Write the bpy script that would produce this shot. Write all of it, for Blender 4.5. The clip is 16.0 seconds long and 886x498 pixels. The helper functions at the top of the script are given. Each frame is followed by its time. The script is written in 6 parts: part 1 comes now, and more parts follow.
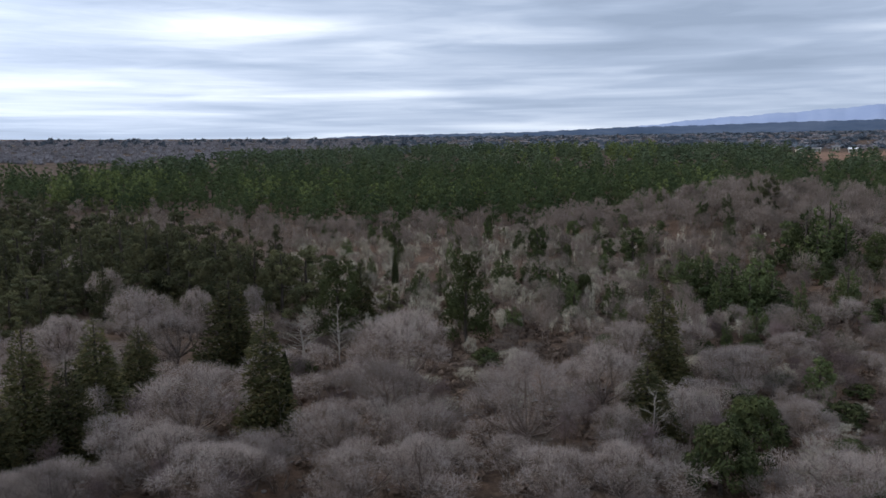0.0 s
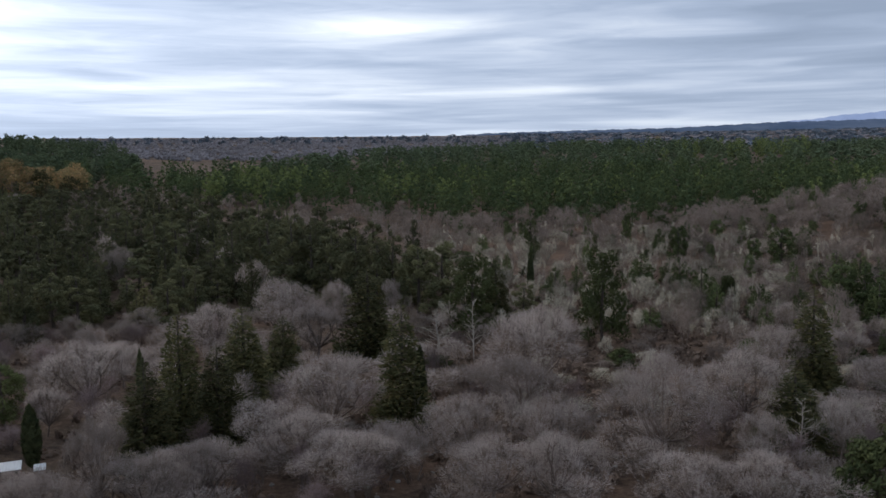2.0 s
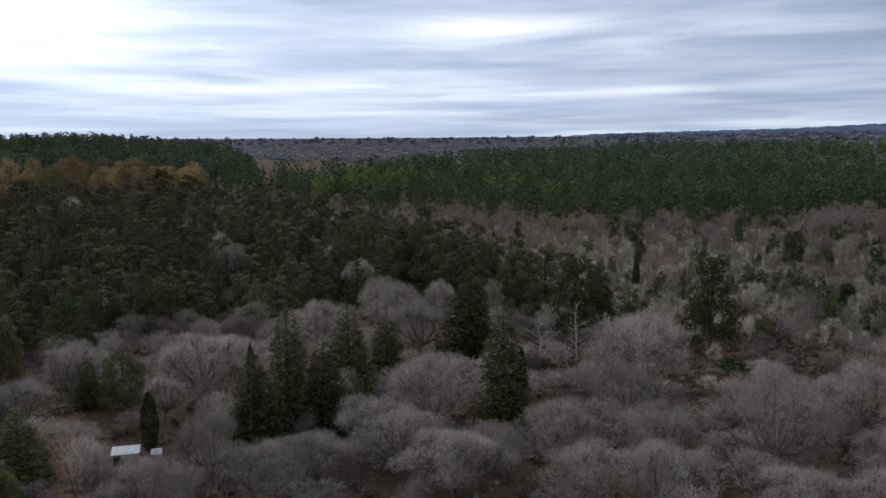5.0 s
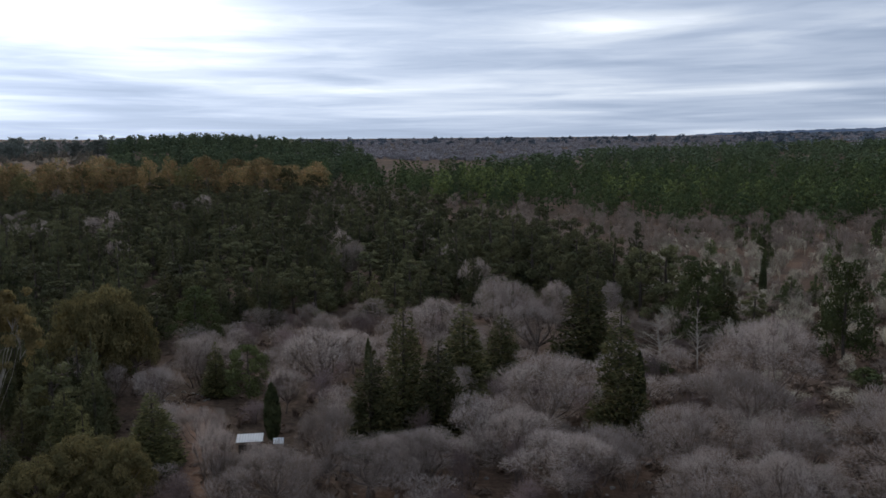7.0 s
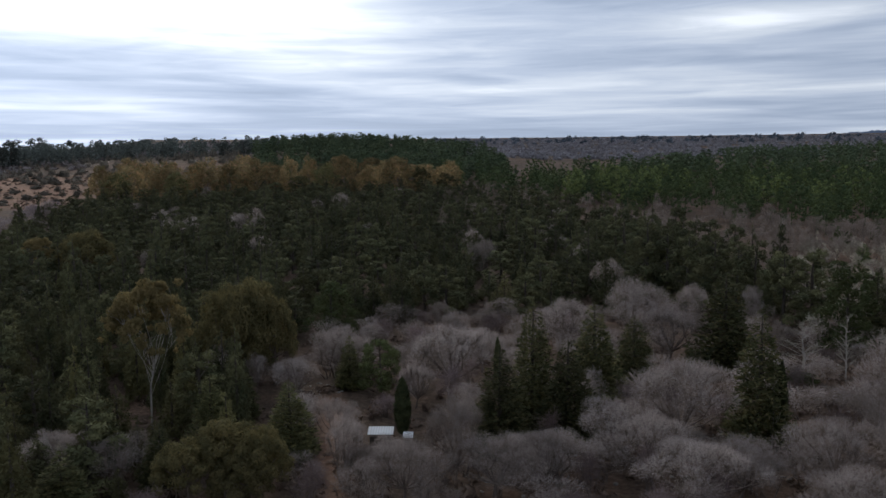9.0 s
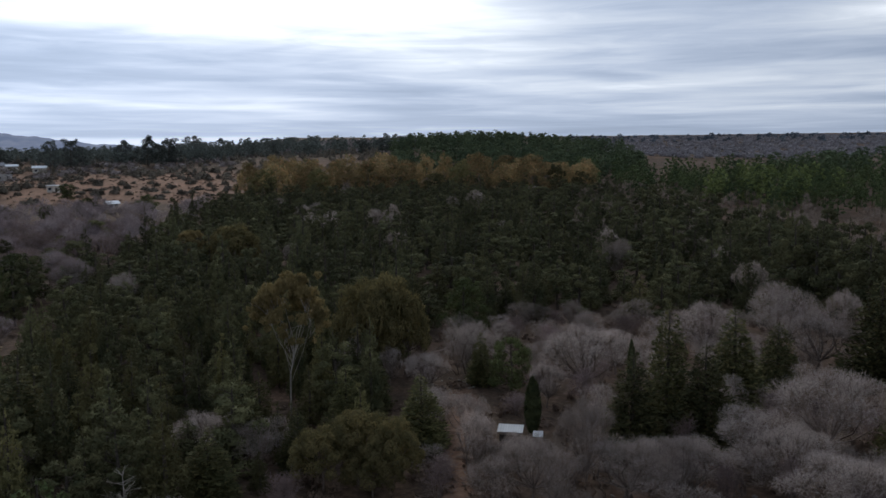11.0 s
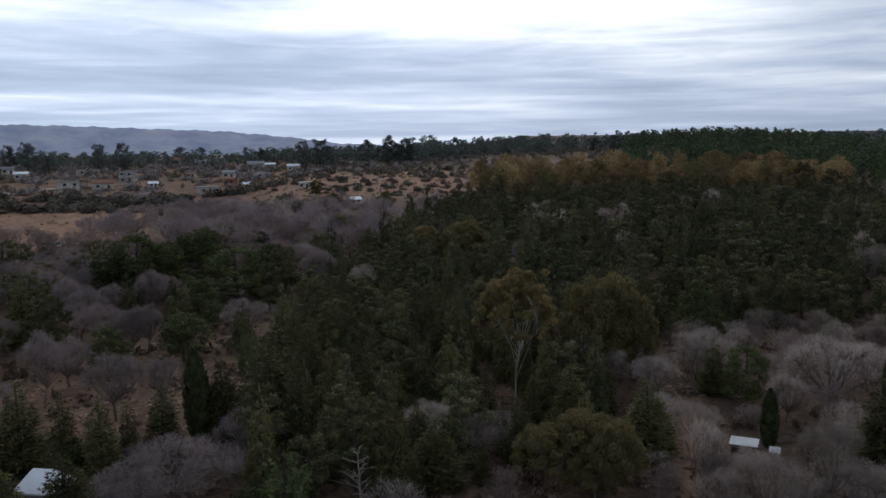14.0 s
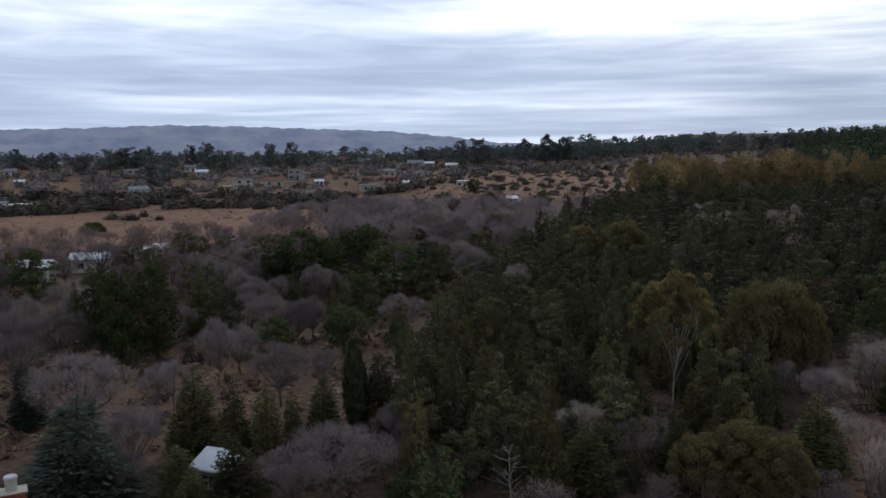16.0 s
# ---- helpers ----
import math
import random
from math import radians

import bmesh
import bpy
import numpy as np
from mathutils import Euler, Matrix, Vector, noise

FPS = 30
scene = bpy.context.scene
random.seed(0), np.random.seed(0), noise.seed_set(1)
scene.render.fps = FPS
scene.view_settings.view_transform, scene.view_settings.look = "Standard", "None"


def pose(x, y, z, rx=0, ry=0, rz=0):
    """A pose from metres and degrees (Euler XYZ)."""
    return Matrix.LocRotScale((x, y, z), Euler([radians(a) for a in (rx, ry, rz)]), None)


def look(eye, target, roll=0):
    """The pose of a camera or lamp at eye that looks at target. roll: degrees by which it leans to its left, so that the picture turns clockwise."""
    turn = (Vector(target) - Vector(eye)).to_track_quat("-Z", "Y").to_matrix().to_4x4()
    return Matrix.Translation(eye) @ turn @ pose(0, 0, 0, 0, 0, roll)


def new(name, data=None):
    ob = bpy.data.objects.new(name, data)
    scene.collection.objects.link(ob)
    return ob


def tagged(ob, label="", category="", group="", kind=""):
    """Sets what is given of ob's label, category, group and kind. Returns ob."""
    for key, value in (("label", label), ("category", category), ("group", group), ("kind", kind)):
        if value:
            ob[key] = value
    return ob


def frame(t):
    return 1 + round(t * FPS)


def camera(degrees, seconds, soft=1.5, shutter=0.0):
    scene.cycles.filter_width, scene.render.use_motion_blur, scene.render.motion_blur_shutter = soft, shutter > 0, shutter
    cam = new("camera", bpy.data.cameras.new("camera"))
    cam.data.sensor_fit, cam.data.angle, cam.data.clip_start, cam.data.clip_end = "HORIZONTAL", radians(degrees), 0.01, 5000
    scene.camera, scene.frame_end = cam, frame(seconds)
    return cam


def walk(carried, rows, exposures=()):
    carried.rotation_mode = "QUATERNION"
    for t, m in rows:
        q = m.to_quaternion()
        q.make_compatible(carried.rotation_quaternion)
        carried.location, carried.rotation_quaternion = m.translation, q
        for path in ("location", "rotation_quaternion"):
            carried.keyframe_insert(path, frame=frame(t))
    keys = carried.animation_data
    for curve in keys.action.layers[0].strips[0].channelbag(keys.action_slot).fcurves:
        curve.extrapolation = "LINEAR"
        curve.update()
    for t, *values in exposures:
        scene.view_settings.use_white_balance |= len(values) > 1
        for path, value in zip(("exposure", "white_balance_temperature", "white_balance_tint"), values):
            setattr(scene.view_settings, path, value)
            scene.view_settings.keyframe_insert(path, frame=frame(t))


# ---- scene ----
# ---------------------------------------------------------------- camera: a drone that hovers and turns to its left
EYE = 26.0
RING = (0, 110, 160, 220, 300, 380, 450, 550, 650, 900, 1300, 2000, 3000, 4900)
RISE = (0, 0, 0.2, 1.0, 3.0, 6.5, 11.0, 17.0, 22.0, 29.0, 43.0, 65.0, 84.0, 110.0)


def swell(r, az, r0, az0, sr, sa):
    return np.exp(-((r - r0) / sr) ** 2 - ((az - az0) / sa) ** 2)


def ground_z(x, y):
    """The land's height: a flat valley floor that rises to a plateau all round."""
    x, y = np.asarray(x, float), np.asarray(y, float)
    r, az = np.hypot(x, y), np.degrees(np.arctan2(-x, y))
    z = np.interp(r, RING, RISE)
    west = np.clip((az - 52) / 9, 0, 1) * np.clip((150 - az) / 20, 0, 1)
    z = z + west * (np.minimum(z, 22.5 + (r - 700) * 0.002) - z)   # the western plateau stays low
    z = z + 8.0 * swell(r, az, 235, -21, 60, 9)       # knoll with bare trees
    z = z + 5.0 * swell(r, az, 268, -22, 32, 10)      # its crown
    z = z + 9.0 * swell(r, az, 640, 40, 130, 10)      # wooded ridge
    z = z + 4.0 * swell(r, az, 330, 40, 90, 16)       # bank under the gold eucalypts
    rough = np.clip((r - 90) / 300, 0, 1)
    return z + rough * (0.9 * np.sin(x * 0.031 + 1.3) * np.cos(y * 0.027) + 0.5 * np.sin(x * 0.083) * np.sin(y * 0.071 + 0.6))

ROWS = [
    (0.0, 0.00, -6.35, 0.54),
    (0.5, 5.03, -6.39, 0.58),
    (1.0, 8.08, -6.42, 0.62),
    (1.5, 8.91, -6.43, 0.57),
    (2.0, 9.21, -6.47, 0.62),
    (2.5, 9.34, -6.46, 0.60),
    (3.0, 10.23, -6.44, 0.56),
    (3.5, 11.37, -6.42, 0.50),
    (6.0, 20.71, -6.31, 0.48),
    (6.5, 22.93, -6.30, 0.48),
    (7.0, 24.15, -6.32, 0.48),
    (7.5, 26.13, -6.29, 0.49),
    (8.0, 28.45, -6.29, 0.51),
    (8.5, 30.67, -6.29, 0.51),
    (9.0, 33.05, -6.30, 0.47),
    (11.5, 44.51, -6.38, 0.40),
    (12.0, 47.08, -6.36, 0.45),
    (12.5, 49.66, -6.39, 0.49),
    (13.0, 52.28, -6.39, 0.52),
    (13.5, 54.86, -6.38, 0.53),
    (14.0, 57.51, -6.40, 0.61),
    (14.5, 60.16, -6.39, 0.61),
    (15.0, 62.81, -6.40, 0.61),
    (15.5, 65.44, -6.39, 0.60),
    (16.0, 68.06, -6.35, 0.59),
]
cam = camera(55.2, 16.0, soft=1.55)
walk(cam, [(t, pose(0, 0, EYE, 0, 0, yaw) @ pose(0, 0, 0, pitch) @ pose(0, 0, 0, 0, roll) @ pose(0, 0, 0, 90))
           for t, yaw, pitch, roll in ROWS],
     exposures=[(0.0, 0.10), (1.0, 0.02), (2.5, -0.05), (3.5, -0.03), (7.0, -0.20), (9.0, -0.38), (12.0, -0.53), (16.0, -0.56)])

# ---------------------------------------------------------------- sky and sun: layered cloud, the sun hidden behind it
SUN_AZ, SUN_EL = 54.0, 24.0
world = bpy.data.worlds.new("overcast_sky")
scene.world = world
world.use_nodes = True
wt = world.node_tree
wt.nodes.clear()


def node(tree, kind, **values):
    """A shader node with its properties and, by name or number, its inputs set."""
    n = tree.nodes.new(kind)
    for key, value in values.items():
        if key.startswith("in_"):
            k = key[3:]
            n.inputs[int(k) if k.isdigit() else k].default_value = value
        elif key == "operation":
            n.operation = value
        elif key == "blend_type":
            n.blend_type = value
        elif key == "data_type":
            n.data_type = value
    return n


def math_node(tree, op, a, b=None, c=None, clamp=False):
    n = tree.nodes.new("ShaderNodeMath")
    n.operation = op
    n.use_clamp = clamp
    for i, v in enumerate((a, b, c)):
        if v is None:
            continue
        if isinstance(v, (int, float)):
            n.inputs[i].default_value = v
        else:
            tree.links.new(v, n.inputs[i])
    return n.outputs[0]


def noise_node(tree, vector, scale, detail=4.0, rough=0.55, distortion=0.0):
    n = tree.nodes.new("ShaderNodeTexNoise")
    n.inputs["Scale"].default_value = scale
    n.inputs["Detail"].default_value = detail
    n.inputs["Roughness"].default_value = rough
    n.inputs["Distortion"].default_value = distortion
    if vector is not None:
        tree.links.new(vector, n.inputs["Vector"])
    return n.outputs["Fac"]


def ramp_node(tree, fac, stops):
    n = tree.nodes.new("ShaderNodeValToRGB")
    ramp = n.color_ramp
    while len(ramp.elements) < len(stops):
        ramp.elements.new(0.5)
    for e, (at, colour) in zip(ramp.elements, stops):
        e.position, e.color = at, (*colour, 1)
    tree.links.new(fac, n.inputs[0])
    return n.outputs[0]


def mix_node(tree, fac, a, b, blend="MIX"):
    n = tree.nodes.new("ShaderNodeMix")
    n.data_type, n.blend_type = "RGBA", blend
    for i, v in ((0, fac), (6, a), (7, b)):
        if isinstance(v, (int, float)):
            n.inputs[i].default_value = v
        elif isinstance(v, tuple):
            n.inputs[i].default_value = (*v, 1)
        else:
            tree.links.new(v, n.inputs[i])
    return n.outputs[2]


coord = wt.nodes.new("ShaderNodeTexCoord")
sep = wt.nodes.new("ShaderNodeSeparateXYZ")
wt.links.new(coord.outputs["Generated"], sep.inputs[0])
up = math_node(wt, "MAXIMUM", sep.outputs[2], 0.0)
# flat cloud layers: bands that lie closer together towards the horizon
layer = math_node(wt, "MULTIPLY", math_node(wt, "LOGARITHM", math_node(wt, "ADD", up, 0.06), 2.718), 1.9)
deck = wt.nodes.new("ShaderNodeCombineXYZ")
wt.links.new(sep.outputs[0], deck.inputs[0])
wt.links.new(sep.outputs[1], deck.inputs[1])
wt.links.new(layer, deck.inputs[2])
shift = wt.nodes.new("ShaderNodeMapping")
shift.inputs["Location"].default_value = (3.0, 1.0, 0.0)
wt.links.new(deck.outputs[0], shift.inputs["Vector"])
big = noise_node(wt, shift.outputs[0], 2.0, 2.0, 0.45, 0.3)
fine = noise_node(wt, shift.outputs[0], 4.2, 2.6, 0.45, 0.7)
wisp = noise_node(wt, shift.outputs[0], 8.0, 6.0, 0.60, 0.9)
cover = math_node(wt, "ADD", math_node(wt, "MULTIPLY", big, 0.50), math_node(wt, "MULTIPLY", fine, 0.32))
cover = math_node(wt, "ADD", cover, math_node(wt, "MULTIPLY", wisp, 0.18))
cover = math_node(wt, "MULTIPLY_ADD", cover, 1.30, -0.155)


def lobe(az, el, wide, high):
    """1 towards one part of the sky, falling off round it."""
    a, e = radians(az), radians(el)
    side = Vector((-math.cos(a), -math.sin(a), 0))
    ahead_v = Vector((-math.sin(a), math.cos(a), 0))
    dots = []
    for v in (side, ahead_v):
        dots.append(math_node(wt, "ADD", math_node(wt, "MULTIPLY", sep.outputs[0], v.x), math_node(wt, "MULTIPLY", sep.outputs[1], v.y)))
    turn = math_node(wt, "ARCTAN2", dots[0], dots[1])
    rise = math_node(wt, "SUBTRACT", math_node(wt, "ARCSINE", sep.outputs[2]), e)
    d = math_node(wt, "ADD", math_node(wt, "POWER", math_node(wt, "DIVIDE", math_node(wt, "ABSOLUTE", turn), radians(wide)), 2.0),
                  math_node(wt, "POWER", math_node(wt, "DIVIDE", math_node(wt, "ABSOLUTE", rise), radians(high)), 2.0))
    return math_node(wt, "EXPONENT", math_node(wt, "MULTIPLY", d, -1.0))


# thin bright cloud before the sun, the gaps beside it, and the heavier banks
for az, el, wide, high, more in ((41, 10.4, 8, 2.0, 0.24), (56, 10.4, 10, 2.5, 0.40), (14.4, 8.0, 6.5, 0.75, 0.17), (28, 8.6, 5, 0.9, 0.08), (22, 2.7, 9, 0.6, 0.09),
                                 (1, 4.0, 6, 0.5, 0.08), (-17, 6.0, 5, 0.35, 0.08), (72, 8.3, 7, 0.6, 0.12), (89, 9.5, 8, 2.4, 0.11), (43, 6.0, 4, 0.6, 0.08),
                                 (-14, 8.8, 10, 1.2, -0.09), (18, 6.0, 8, 0.6, -0.08), (60, 6.2, 9, 0.7, -0.06), (8, 1.6, 60, 0.5, 0.02), (-24, 7.0, 10, 5.0, -0.06), (74, 1.9, 26, 1.3, -0.12)):
    cover = math_node(wt, "ADD", cover, math_node(wt, "MULTIPLY", lobe(az, el, wide, high), more))
cloud = ramp_node(wt, cover, [(0.30, (0.368, 0.460, 0.625)), (0.44, (0.468, 0.570, 0.757)), (0.54, (0.607, 0.710, 0.898)), (0.66, (0.826, 0.920, 1.070)), (0.80, (1.204, 1.290, 1.423))])
sky = wt.nodes.new("ShaderNodeTexSky")
sky.sky_type, sky.sun_disc = "NISHITA", False
sky.sun_elevation, sky.sun_rotation = radians(SUN_EL), radians(-SUN_AZ)
clear = node(wt, "ShaderNodeBackground", in_Strength=0.05)
deck_light = node(wt, "ShaderNodeBackground", in_Strength=0.95)
wt.links.new(sky.outputs[0], clear.inputs[0])
wt.links.new(cloud, deck_light.inputs[0])
# the whole deck is lighter on the side of the sun
wt.links.new(math_node(wt, "MULTIPLY_ADD", lobe(80, 10, 52, 50), 0.80, 0.86), deck_light.inputs["Strength"])
blend = node(wt, "ShaderNodeMixShader", in_0=0.97)
wt.links.new(clear.outputs[0], blend.inputs[1])
wt.links.new(deck_light.outputs[0], blend.inputs[2])
wt.links.new(blend.outputs[0], node(wt, "ShaderNodeOutputWorld").inputs[0])

sun = new("sun", bpy.data.lights.new("sun", "SUN"))
sun.data.energy, sun.data.angle, sun.data.color = 1.35, radians(16), (1.0, 0.90, 0.76)
sa, se = radians(SUN_AZ), radians(SUN_EL)
sun.matrix_basis = look((-math.sin(sa) * math.cos(se) * 90, math.cos(sa) * math.cos(se) * 90, math.sin(se) * 90), (0, 0, 0))


# ---------------------------------------------------------------- materials
def surface(name, dark, light, scale=1.0, rough=0.9, spread=0.35, pick="island", bump=0.0, spec=0.15, broad=0.0, metal=0.0, third=None, through_light=0.0, vary=0.8):
    """A matt surface: two colours by fine noise, brightness varied from piece to piece, broad stains."""
    m = bpy.data.materials.new(name)
    m.use_nodes = True
    t = m.node_tree
    t.nodes.clear()
    tc = t.nodes.new("ShaderNodeTexCoord")
    grain = noise_node(t, tc.outputs["Object"], scale, 4.0, 0.6)
    colour = ramp_node(t, grain, [(0.34, dark), (0.66, light)])
    if pick == "island":
        chance = t.nodes.new("ShaderNodeNewGeometry").outputs["Random Per Island"]
    else:
        chance = t.nodes.new("ShaderNodeObjectInfo").outputs["Random"]
    value = math_node(t, "MULTIPLY_ADD", chance, spread, 1.0 - spread / 2)
    if broad:
        stain = noise_node(t, tc.outputs["Object"], broad, 3.0, 0.5)
        value = math_node(t, "MULTIPLY", value, math_node(t, "MULTIPLY_ADD", stain, 0.9, 0.55))
    if pick == "island":
        own = t.nodes.new("ShaderNodeObjectInfo").outputs["Random"]
        value = math_node(t, "MULTIPLY", value, math_node(t, "MULTIPLY_ADD", own, vary, 1.0 - vary / 2))
        if third:
            colour = mix_node(t, math_node(t, "GREATER_THAN", chance, 0.80), colour, third)
    hsv = node(t, "ShaderNodeHueSaturation")
    t.links.new(value, hsv.inputs["Value"])
    t.links.new(colour, hsv.inputs["Color"])
    p = node(t, "ShaderNodeBsdfPrincipled", in_Roughness=rough, in_Metallic=metal)
    p.inputs["Specular IOR Level"].default_value = spec
    t.links.new(hsv.outputs[0], p.inputs["Base Color"])
    if bump:
        b = node(t, "ShaderNodeBump", in_Strength=bump, in_Distance=0.05)
        t.links.new(grain, b.inputs["Height"])
        t.links.new(b.outputs[0], p.inputs["Normal"])
    shader = p.outputs[0]
    if through_light:
        thin_leaf = node(t, "ShaderNodeBsdfTranslucent")
        t.links.new(hsv.outputs[0], thin_leaf.inputs[0])
        both = node(t, "ShaderNodeMixShader", in_0=through_light)
        t.links.new(shader, both.inputs[1])
        t.links.new(thin_leaf.outputs[0], both.inputs[2])
        shader = both.outputs[0]
    t.links.new(shader, node(t, "ShaderNodeOutputMaterial").inputs[0])
    return m


M_FIR = surface("fir_needles", (0.050, 0.056, 0.024), (0.106, 0.100, 0.040), 0.9, spread=0.3, third=(0.128, 0.110, 0.045), through_light=0.16)
M_CYPRESS = surface("cypress_sprays", (0.046, 0.058, 0.027), (0.092, 0.100, 0.044), 1.2, spread=0.3, through_light=0.16)
M_PINE = surface("pine_needles", (0.050, 0.062, 0.024), (0.096, 0.106, 0.038), 0.8, spread=0.3, through_light=0.16)
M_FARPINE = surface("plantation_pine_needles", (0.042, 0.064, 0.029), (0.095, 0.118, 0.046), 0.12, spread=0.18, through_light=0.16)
# plantation needles again, greyed and paled in colour for distance haze
M_HAZEPINE = surface("hazed_plantation_needles", (0.054, 0.076, 0.044), (0.100, 0.124, 0.064), 0.05, spread=0.2, through_light=0.16)
M_LIGHTPINE = surface("light_pine_needles", (0.095, 0.122, 0.046), (0.165, 0.188, 0.066), 0.3, spread=0.6, through_light=0.16)
M_YOUNG = surface("young_pine_needles", (0.055, 0.074, 0.031), (0.113, 0.130, 0.050), 1.0, spread=0.4, through_light=0.16)
M_FOREST = surface("mixed_conifer_needles", (0.057, 0.063, 0.031), (0.148, 0.137, 0.065), 0.35, spread=0.14, through_light=0.12, vary=0.75)
# copy of the mixed needles, its tone set apart for the slope's light
M_SLOPEWOOD = surface("slope_toned_needles", (0.054, 0.060, 0.031), (0.132, 0.125, 0.059), 0.35, spread=0.16, through_light=0.12, vary=0.75)
M_OLIVE = surface("olive_conifer_needles", (0.080, 0.078, 0.034), (0.150, 0.132, 0.056), 0.5, spread=0.14, through_light=0.12, vary=1.0)
M_CEDAR = surface("blue_cedar_needles", (0.034, 0.048, 0.034), (0.072, 0.090, 0.064), 0.8, spread=0.3, through_light=0.16)
M_BROAD = surface("evergreen_oak_leaves", (0.036, 0.048, 0.020), (0.088, 0.096, 0.036), 0.8, spread=0.7, through_light=0.16)
M_GUM = surface("gum_leaves", (0.095, 0.088, 0.040), (0.205, 0.162, 0.070), 0.5, spread=0.3, through_light=0.42, vary=0.4)
M_UMBRELLA = surface("umbrella_gum_leaves", (0.180, 0.146, 0.068), (0.320, 0.245, 0.112), 0.5, spread=0.35, through_light=0.60, vary=0.1)
M_GOLD = surface("gold_gum_leaves", (0.148, 0.132, 0.066), (0.362, 0.262, 0.126), 0.10, spread=0.3, third=(0.345, 0.206, 0.108), through_light=0.42)
M_TWIG = surface("bare_twigs", (0.290, 0.236, 0.208), (0.450, 0.384, 0.345), 0.6, spread=0.22, through_light=0.30)
M_TWIG_RED = surface("reddish_bare_twigs", (0.165, 0.122, 0.116), (0.270, 0.208, 0.198), 0.05, spread=0.3, through_light=0.30)
# mauve of the far wood; on near western trees it stands in for backlight
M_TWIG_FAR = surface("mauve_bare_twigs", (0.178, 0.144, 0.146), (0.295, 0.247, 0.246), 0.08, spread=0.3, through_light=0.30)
M_TWIG_BROWN = surface("brown_bare_twigs", (0.190, 0.150, 0.126), (0.320, 0.262, 0.222), 0.2, spread=0.6, through_light=0.30)
# brown twigs, lifted in colour for the haze over the village
M_TWIG_DUSK = surface("dusky_far_twigs", (0.142, 0.121, 0.116), (0.236, 0.203, 0.192), 0.05, spread=0.5, through_light=0.16)
M_TWIG_PALE = surface("pale_lichen_twigs", (0.290, 0.260, 0.200), (0.500, 0.455, 0.365), 0.3, spread=0.6, through_light=0.30)
M_BARK = surface("dark_bark", (0.045, 0.036, 0.030), (0.11, 0.09, 0.075), 6.0, spread=0.3, pick="object", bump=0.6)
M_GREYBARK = surface("grey_bark", (0.115, 0.086, 0.070), (0.215, 0.168, 0.138), 5.0, spread=0.4, pick="object", bump=0.5)
M_PALEBARK = surface("pale_gum_bark", (0.235, 0.200, 0.172), (0.405, 0.360, 0.310), 2.0, spread=0.2, pick="object", bump=0.3)
M_RUSSET = surface("russet_undergrowth", (0.080, 0.055, 0.042), (0.19, 0.135, 0.10), 0.12, spread=0.8, through_light=0.16)
M_GRASS = surface("dry_grass", (0.20, 0.145, 0.085), (0.36, 0.275, 0.17), 0.2, spread=0.6)
# base colour raised a little to carry the air before the hillside
M_BUSH = surface("dark_hillside_bush", (0.088, 0.078, 0.062), (0.170, 0.146, 0.114), 0.3, spread=0.5, through_light=0.16)
# plateau scrub and woods: aerial haze mixed into the blue-grey base colours
M_HAZESCRUB = surface("hazed_grey_scrub", (0.22, 0.205, 0.215), (0.37, 0.345, 0.360), 0.03, spread=0.4, through_light=0.16)
M_HAZEWOOD = surface("hazed_woods", (0.062, 0.082, 0.105), (0.125, 0.145, 0.170), 0.02, spread=0.6, through_light=0.16)
# leaf colour lightened and blued as haze on the skyline
M_SKYGUM = surface("skyline_gum_leaves", (0.075, 0.090, 0.082), (0.150, 0.162, 0.140), 0.4, spread=0.3, through_light=0.16)
M_STONE = surface("limestone_rubble", (0.26, 0.23, 0.20), (0.52, 0.48, 0.43), 2.0, spread=0.5, bump=0.5)
M_TIN = surface("weathered_tin_roof", (0.76, 0.77, 0.78), (0.86, 0.87, 0.88), 1.4, rough=0.6, spread=0.1, pick="object", bump=0.15, spec=0.3)
M_PLASTER = surface("cream_plaster", (0.46, 0.42, 0.35), (0.60, 0.55, 0.47), 1.2, spread=0.25, pick="object", bump=0.2, broad=0.4)
M_WHITEWALL = surface("white_wall", (0.50, 0.51, 0.54), (0.64, 0.65, 0.67), 1.2, spread=0.2, pick="object", bump=0.15, broad=0.3)
M_FARWALL = surface("weathered_render", (0.375, 0.356, 0.331), (0.575, 0.550, 0.512), 0.6, spread=0.5, pick="object", bump=0.2, broad=0.3)
M_GREYROOF = surface("grey_sheet_roof", (0.20, 0.20, 0.21), (0.34, 0.34, 0.35), 1.5, spread=0.3, pick="object", bump=0.2)
M_REDROOF = surface("clay_tile_roof", (0.200, 0.100, 0.070), (0.310, 0.165, 0.115), 2.0, spread=0.3, pick="object", bump=0.3)
M_BRICK = surface("red_brick", (0.26, 0.085, 0.055), (0.40, 0.15, 0.10), 5.0, spread=0.4, pick="object", bump=0.3)
M_GLASS = surface("dark_window_glass", (0.02, 0.025, 0.03), (0.04, 0.05, 0.06), 1.0, rough=0.1, spread=0.2, pick="object", spec=0.5)
M_ROAD = surface("pale_dirt_road", (0.36, 0.29, 0.23), (0.52, 0.44, 0.36), 0.4, spread=0.1, pick="object")


